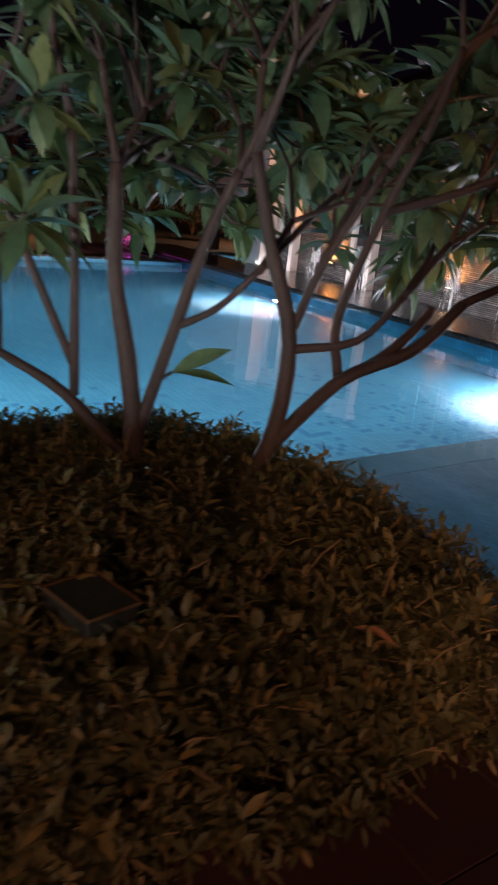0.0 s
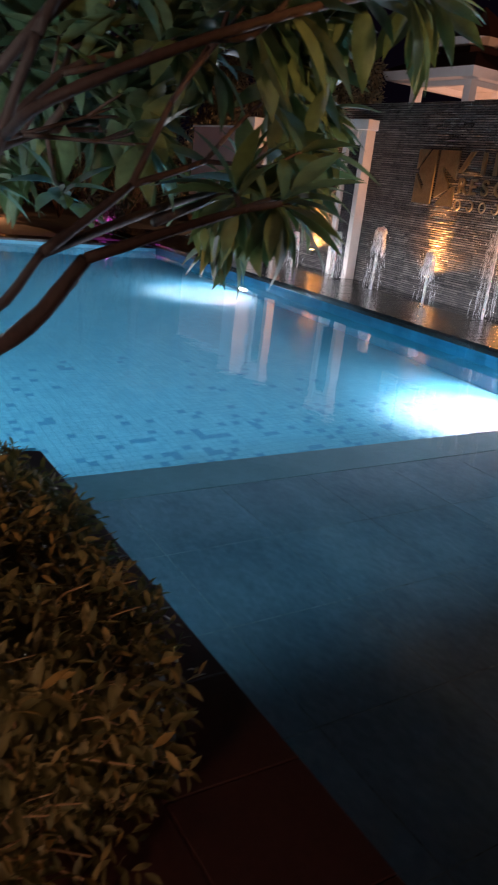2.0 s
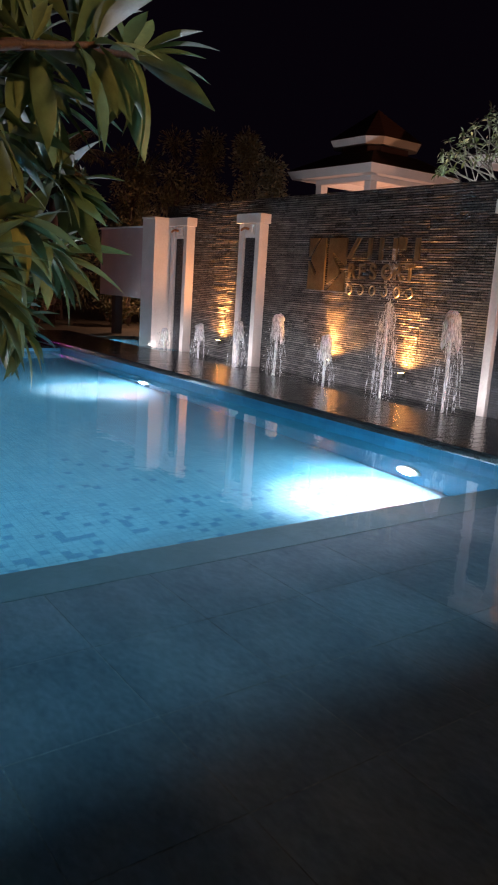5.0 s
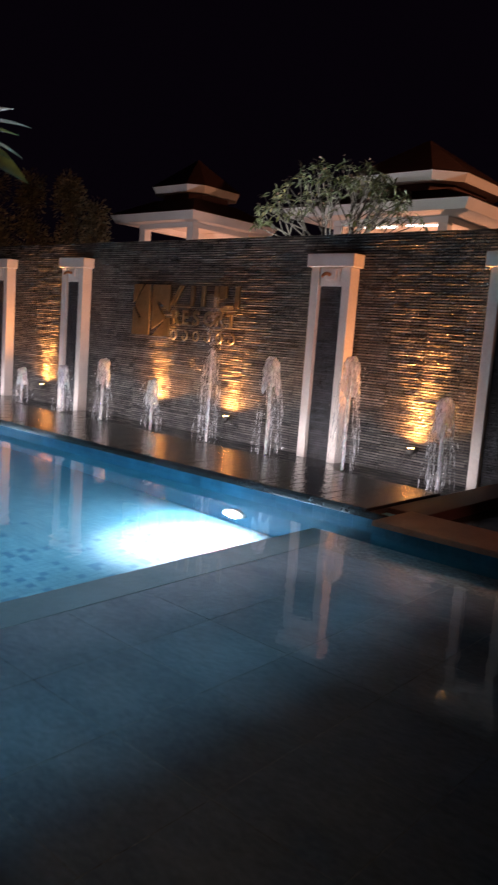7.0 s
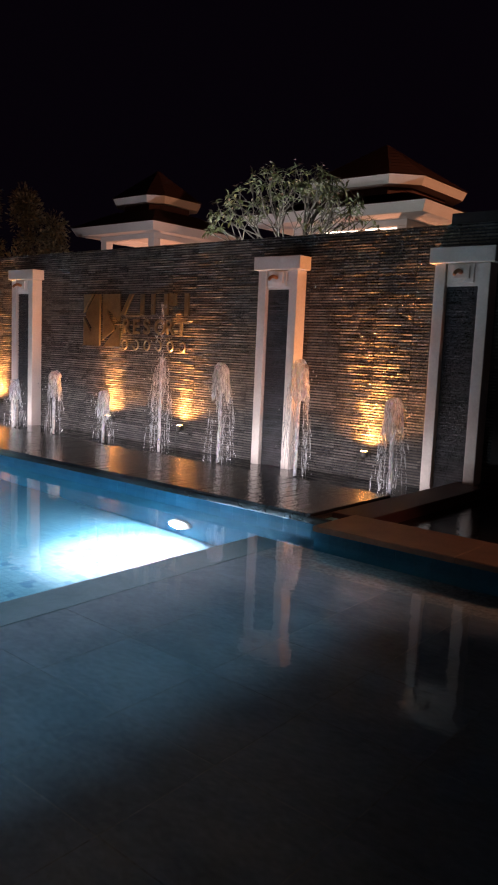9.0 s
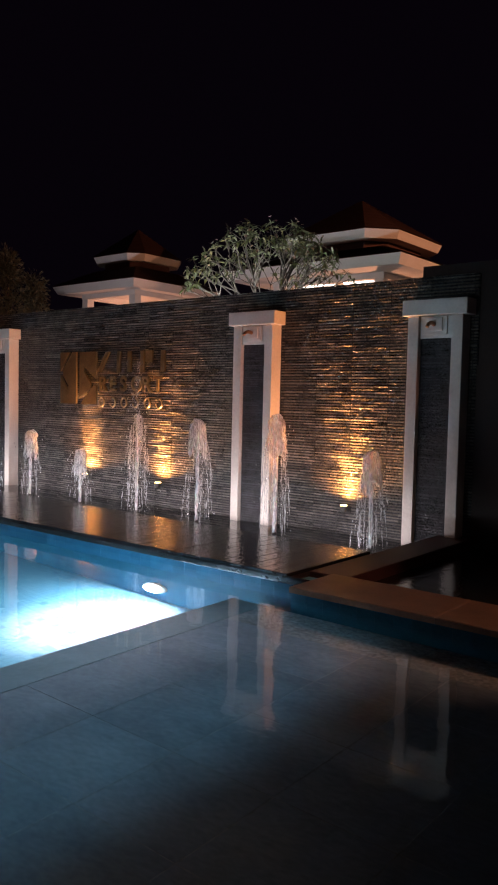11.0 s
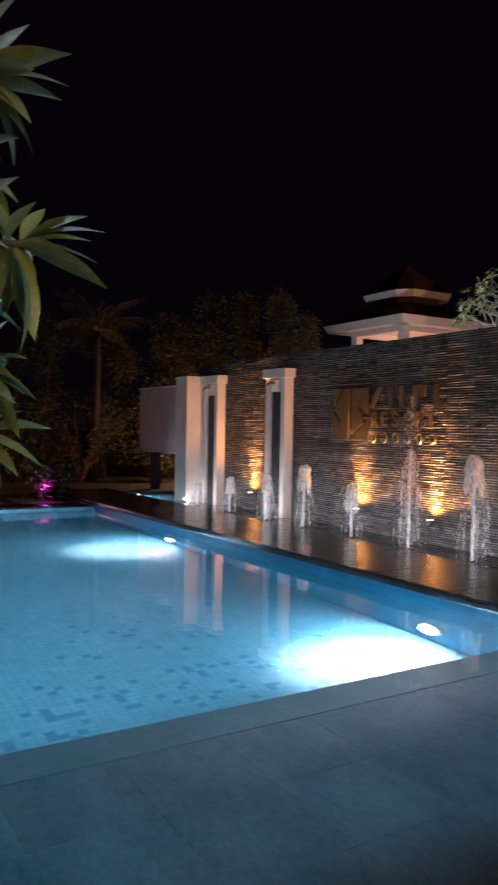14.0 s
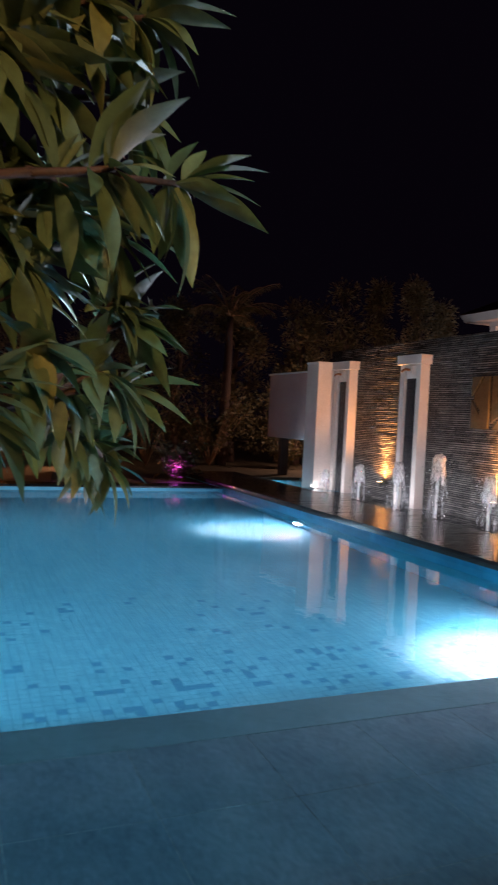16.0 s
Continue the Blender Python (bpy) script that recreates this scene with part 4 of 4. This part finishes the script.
for i in range(700):
    v = Vector((rnd.gauss(0, 1), rnd.gauss(0, 1), abs(rnd.gauss(0, 0.6)))).normalized()
    p = mound(v, 0.88)
    d = (v + Vector((rnd.gauss(0, 0.6), rnd.gauss(0, 0.6), rnd.gauss(0.1, 0.5)))).normalized() * rnd.uniform(0.08, 0.24)
    p.z = max(p.z, 0.03)
    tube(twigs, [p, p + d * 0.5 + Vector((0, 0, 0.02)), p + d], [0.0035, 0.003, 0.0015], 4, False)
tagged(part("twig", twigs, M_TWIG, hedge, "dry brown twigs"), kind="stuff")

# frangipani with few leaves behind the wall
small_tree = thing("frangipani_tree", "leggy flowering frangipani lit from below behind the wall", "tree", (0, 0, 0))
g = Grower(21)
C2 = (-2.75, 4.2)
g.limb([(-2.75, 4.2, 0.03), (-2.8, 4.2, 1.2), (-2.6, 4.15, 2.7)], 0.13, 0.09, 10)
for a in range(7):
    an = a * 0.9 + 0.3
    g.fork((-2.6, 4.15, 2.7), (math.cos(an) * 0.75, math.sin(an) * 0.75, 1.05), 0.64, 0.045, 4, C2, 0.14, 7, 0.34)
g.flowers = [(p + Vector((0, 0, 0.02)), d) for p, d in g.flowers][:70]
g.finish(small_tree, M_PALEBARK, M_PALELEAF, "tufts of pale green leaves")


def crown_tree(name, x, y, height, radius, seed, label, cone=False):
    rnd = random.Random(seed)
    t = thing(name, label, "tree", (x, y, 0.03), "dark trees behind the garden")
    bm = bmesh.new()
    tube(bm, smooth_line([(0, 0, 0), (rnd.uniform(-0.1, 0.1), 0, height * 0.35), (rnd.uniform(-0.2, 0.2), 0.1, height * 0.75)], 4), [0.16 - 0.012 * i for i in range(9)], 8)
    clumps = []
    for i in range(26):
        s = rnd.uniform(0.12, 1.0)
        r = radius * ((1.05 - s) if cone else math.sin(math.pi * min(1, 0.15 + 0.8 * s)) * 0.85) * rnd.uniform(0.3, 1.0)
        a = rnd.uniform(0, 2 * math.pi)
        c = Vector((math.cos(a) * r, math.sin(a) * r, height * s * 0.93))
        clumps.append(c)
        tube(bm, [(0, 0, max(0.2, c.z - 0.5)), c * 0.5 + Vector((0, 0, c.z * 0.42)), c], [0.04, 0.03, 0.012], 5)
    part("trunk", bm, M_BARK, t, smooth=True)
    leaves = []
    for c in clumps:
        for k in range(260):
            d = Vector((rnd.gauss(0, 1), rnd.gauss(0, 1), rnd.gauss(0.2, 1))).normalized()
            leaves.append((c + d * rnd.uniform(0.1, 0.62) * (0.6 + 0.1 * radius), d, rnd.uniform(-2, 2), rnd.uniform(0.06, 0.14), rnd.randrange(3)))
    place_leaves("crown", leaves, HEDGE_KINDS, M_FARLEAF, t)
    return t


for k, (x, y, h, r, cone) in enumerate(((-14.9, 2.4, 5.3, 1.2, False), (-14.4, 3.6, 5.8, 1.3, True), (-13.9, 4.5, 5.9, 1.2, True), (-13.3, 5.4, 5.9, 1.2, True), (-12.9, 6.1, 5.2, 0.8, True), (-15.8, 3.4, 5.2, 1.4, False),
                                        (-15.8, 0.6, 5.0, 1.7, False), (-16.4, -1.0, 5.0, 1.9, False), (-16.8, -3.2, 4.6, 2.0, False), (-17.0, -5.6, 4.3, 2.0, False), (-17.5, -8.5, 4.8, 2.2, False), (-18.5, -12.0, 5.6, 2.6, False))):
    crown_tree("garden_tree", x, y, h, r, 60 + k, "dark pointed evergreen tree in the night" if cone else "dark leafy garden tree in the night", cone)


def shrub(x, y, h, seed, label):
    rnd = random.Random(seed)
    t = thing("shrub", label, "shrub", (x, y, 0.03), "shrubs beyond the pool")
    leaves, bm = [], bmesh.new()
    for i in range(18):
        a = rnd.uniform(0, 6.3)
        e = Vector((math.cos(a) * h * rnd.uniform(0.2, 0.6), math.sin(a) * h * rnd.uniform(0.2, 0.6), h * rnd.uniform(0.45, 1)))
        tube(bm, [(0, 0, 0), e * 0.5 + Vector((0, 0, 0.1)), e], [0.014, 0.010, 0.005], 5)
        for k in range(34):
            s = rnd.uniform(0.3, 1.05)
            leaves.append((e * s + Vector((rnd.gauss(0, 0.1), rnd.gauss(0, 0.1), rnd.gauss(0, 0.1))), (rnd.gauss(0, 1), rnd.gauss(0, 1), rnd.gauss(0.2, 0.8)), rnd.uniform(-2, 2), rnd.uniform(0.09, 0.2), rnd.randrange(3)))
    part("stem", bm, M_TWIG, t)
    place_leaves("leaves", leaves, HEDGE_KINDS, M_FARLEAF, t)


for k, (x, y, h) in enumerate(((-9.3, -2.98, 0.85), (-12.6, -4.4, 1.5), (-12.2, -6.4, 1.2), (-13.6, -2.6, 2.6), (-11.6, -8.8, 1.3), (-14.2, -0.6, 2.4), (-12.4, -11.2, 1.5), (-15.5, -5.6, 2.4), (-15.5, -9.0, 2.6), (-13.4, 1.4, 1.0), (-15.8, 2.2, 2.0))):
    shrub(x, y, h, 90 + k, "spiky shrub washed in magenta light" if k == 0 else "dim leafy shrub at the far end of the pool")

def palm(x, y, height, seed):
    rnd = random.Random(seed)
    t = thing("palm_tree", "dark feathery palm in dim reddish garden light", "palm", (x, y, 0.03))
    bm = bmesh.new()
    line = smooth_line([(0, 0, 0), (0.08, 0.05, height * 0.4), (0.0, 0.1, height * 0.72)], 5)
    tube(bm, line, [0.17 - 0.008 * q for q in range(len(line))], 9)
    part("trunk", bm, M_BARK, t, smooth=True)
    crown = Vector((0.0, 0.1, height * 0.72))
    leaves = []
    for k in range(17):
        a, rise, reach = k * 2.4, rnd.uniform(0.35, 1.15), rnd.uniform(1.0, 1.6)
        bm = bmesh.new()
        pts = []
        for q in range(9):
            u = q / 8
            pts.append(crown + Vector((math.cos(a) * reach * u, math.sin(a) * reach * u, rise * u * 1.9 - 1.0 * u * u)))
        tube(bm, pts, [0.022 - 0.002 * q for q in range(9)], 5)
        part("frond", bm, M_TWIG, t)
        for q in range(44):
            u = 0.12 + 0.88 * q / 44
            i = min(7, int(u * 8))
            p = pts[i].lerp(pts[i + 1], u * 8 - i)
            along = (pts[i + 1] - pts[i]).normalized()
            side = along.cross(Vector((0, 0, 1))).normalized() * (1 if q % 2 else -1)
            leaves.append((p, side + along * 0.75 + Vector((0, 0, -0.45)), rnd.uniform(-0.5, 0.5), rnd.uniform(0.30, 0.46) * (1.1 - 0.5 * u), 1))
    place_leaves("leaflet", leaves, [leaf_shape(1.0, 0.10, 0.2, 0.3, 3)] * 2, M_FARLEAF, t)


palm(-14.4, -0.2, 5.9, 17)

# round pot, magenta flood lamp and a lamp box in the hedge
pot = thing("plant_pot", "round terracotta pot in dim orange light", "pot", (-9.2, -7.6, 0.03))
bm = bmesh.new()
prof = [(0.10, 0.0), (0.24, 0.08), (0.33, 0.24), (0.31, 0.40), (0.20, 0.50), (0.22, 0.54)]
tube(bm, [(0, 0, z) for r, z in prof], [r for r, z in prof], 20)
part("body", bm, M_TERRACOTTA, pot, smooth=True)
flood = thing("flood_lamp", "small flood lamp glowing magenta on the ground", "lamp", (-8.6, -5.6, 0.03), "", 60)
part("housing", boxes((-0.09, 0.09, -0.03, 0.04, 0.05, 0.19), bevel=0.01), M_DARKMETAL, flood)
part("glass", boxes((-0.075, 0.075, 0.042, 0.05, 0.065, 0.175)), M_MAGENTA, flood, "glowing magenta glass")
part("bracket", boxes((-0.11, -0.095, -0.01, 0.01, 0.0, 0.14), (0.095, 0.11, -0.01, 0.01, 0.0, 0.14), (-0.11, 0.11, -0.01, 0.01, 0.0, 0.012)), M_DARKMETAL, flood)

# ---- pieces of floors and walls ----


def piece_mesh(name, sx, sy, sz, material, bevel=0.003):
    bm = boxes((-sx / 2, sx / 2, -sy / 2, sy / 2, 0, sz))
    top = [e for e in bm.edges if all(v.co.z > sz / 2 for v in e.verts)]
    bmesh.ops.bevel(bm, geom=top, offset=bevel, segments=1, affect="EDGES")
    return mesh_of(name, bm, material)


def piece(name, me, parent, m):
    ob = new(name, me)
    ob.parent = parent
    ob.matrix_parent_inverse = parent.matrix_world.inverted()
    ob.matrix_world = m
    return ob


rnd = random.Random(77)
ledge = setting("ledge", boxes((-10.6, 2.98, LEDGE_Y + 0.006, -1.2, 0.10, 0.112)), M_DARKGROUT, "dark wet stone ledge between pool and fountain trough")
me = piece_mesh("slab", 0.1475, 1.36, 0.032, M_WET, 0.004)
x = -10.52
while x < 2.92:
    piece("slab", me, ledge, pose(x, -1.885 + rnd.uniform(-0.002, 0.002), 0.113 + rnd.uniform(0, 0.0015), rnd.uniform(-0.12, 0.12), rnd.uniform(-0.25, 0.25)))
    x += 0.15
part("nosing", boxes((-10.6, 3.125, -2.572, -2.53, 0.062, 0.128), bevel=0.015), M_NOSING, ledge, "rounded black nosing of the ledge")
coping = setting("coping", boxes((3.24, 9.0, -2.93, -2.37, 0.113, 0.119)), M_DARKGROUT, "brown stone coping round the shallow end")
me = piece_mesh("coping_stone", 1.196, 0.61, 0.046, M_COPING, 0.006)
for k in range(5):
    piece("coping_stone", me, coping, pose(3.82 + 1.2 * k, -2.655, 0.120))
far_coping = setting("coping", boxes((-8.25, POOL_L + 0.02, POOL_N, LEDGE_Y, 0.03, 0.034)), M_DARKGROUT, "dark stone coping at the far end of the pool")
me = piece_mesh("coping_stone", 0.53, 0.594, 0.04, M_WET, 0.006)
for k in range(16):
    piece("coping_stone", me, far_coping, pose(-7.99, -12.0 + 0.6 * k, 0.035))
# shelf tiles, 0.6 m
me = piece_mesh("shelf_tile", 0.599, 0.594, 0.012, M_SHELF, 0.001)
x0 = EDGE_X + 0.33
for i in range(10):
    for j in range(9):
        y = DECK_Y + 0.04 + 0.6 * (j + 0.5) - 0.3
        x = x0 + 0.605 * (i + 0.5)
        if y + 0.3 > SIDE_Y or x + 0.3 > 9.0:
            continue
        if j == 0:
            part("shelf_tile", boxes((x - 0.2995, x + 0.2995, DECK_Y, y + 0.297, SHELF_Z - 0.012, SHELF_Z)), M_SHELF, shelf)
        else:
            piece("shelf_tile", me, shelf, pose(x, y, SHELF_Z - 0.012 + rnd.uniform(0, 0.002), rnd.uniform(-0.1, 0.1), rnd.uniform(-0.1, 0.1)))
# deck tiles, 0.4 m
me = piece_mesh("deck_tile", 0.396, 0.396, 0.016, M_DECK, 0.003)
for i in range(14):
    for j in range(10):
        piece("deck_tile", me, pavement, pose(2.8 + 0.4 * i, DECK_Y + 0.012 - 0.2 - 0.4 * j, 0.069 + rnd.uniform(0, 0.001)))
part("paving_rest", boxes((-8.25, EDGE_X, -16.0, POOL_N - 0.12, 0.069, 0.084), (EDGE_X, 8.2, -16.0, DECK_Y + 0.010 - 4.0, 0.069, 0.084), (8.2, 9.4, -16.0, DECK_Y + 0.01, 0.069, 0.084)), M_DECK, pavement)
# waterline tiles, 0.15 m
me = piece_mesh("wall_tile", 0.1485, 0.203, 0.0065, M_BAND, 0.0005)


def tile_row(x0, x1, y, z, parent):
    n = int((x1 - x0) / 0.15)
    for k in range(n):
        piece("wall_tile", me, parent, pose(x0 + 0.075 + 0.15 * k, y, z, 90))


band = setting("waterline_band", boxes((-7.75, 3.13, LEDGE_Y + 0.001, LEDGE_Y + 0.0075, -1.3, 0.10)), M_BANDGROUT, "blue glazed tiles along the waterline")
tile_row(-7.75, 3.13, LEDGE_Y, 0.0, band)
tile_row(-7.75, 3.13, LEDGE_Y, -0.204, band)
band2 = setting("waterline_band", boxes((3.13, 9.0, SIDE_Y + 0.001, SIDE_Y + 0.0075, -0.3, 0.115)), M_BANDGROUT, "blue glazed tiles along the shallow end")
tile_row(3.13, 9.0, SIDE_Y, 0.012, band2)
# pool floor tiles, 0.07 m: the nearest ones single, the rest joined
TILE = 0.07
me = piece_mesh("floor_tile", TILE - 0.006, TILE - 0.006, 0.006, M_FLOOR, 0.001)
verts, faces = [], []
nx, ny = int((EDGE_X - POOL_L) / TILE), int((LEDGE_Y - POOL_N) / TILE)
for i in range(nx):
    for j in range(ny):
        x, y = EDGE_X - TILE * (i + 0.5), POOL_N + TILE * (j + 0.5) + 0.01
        if i < 5 and 75 <= j < 133:
            piece("floor_tile", me, pool_floor, pose(x, y, FLOOR_Z - 0.006))
        else:
            h, n = TILE / 2 - 0.003, len(verts)
            verts += [(x - h, y - h, FLOOR_Z), (x + h, y - h, FLOOR_Z), (x + h, y + h, FLOOR_Z), (x - h, y + h, FLOOR_Z)]
            faces.append((n, n + 1, n + 2, n + 3))
strip_part("floor_tiles_far", (verts, faces), M_FLOOR_ISLE, pool_floor, "pale blue mosaic tiles")

# ---- lamp box in the hedge ----
tree_lamp = thing("flood_lamp", "flat black flood lamp with a thin pale rim in the hedge", "lamp", (4.70, -9.585, 0.570), "", 12)
part("housing", boxes((-0.095, 0.095, -0.075, 0.075, 0.0, 0.05), bevel=0.006), M_DARKMETAL, tree_lamp)
part("rim", boxes((-0.098, 0.098, -0.078, -0.074, 0.046, 0.054), (-0.098, 0.098, 0.074, 0.078, 0.046, 0.054), (-0.098, -0.094, -0.074, 0.074, 0.046, 0.054), (0.094, 0.098, -0.074, 0.074, 0.046, 0.054)), M_BRONZE, tree_lamp)
part("stake", boxes((-0.012, 0.012, -0.012, 0.012, -0.49, 0.0)), M_DARKMETAL, tree_lamp)

# dry leaf caught in the hedge
dry = thing("fallen_leaf", "dry reddish-brown leaf lying on the hedge", "leaf", (4.93, -8.93, 0.50), "", 40)
lv, lf = leaf_shape(0.13, 0.045, 0.5, 0.2)
bm = bmesh.new()
vs = [bm.verts.new(p) for p in lv.tolist()]
for f in lf:
    bm.faces.new([vs[i] for i in f])
part("blade", bm, M_TERRACOTTA, dry, smooth=True)
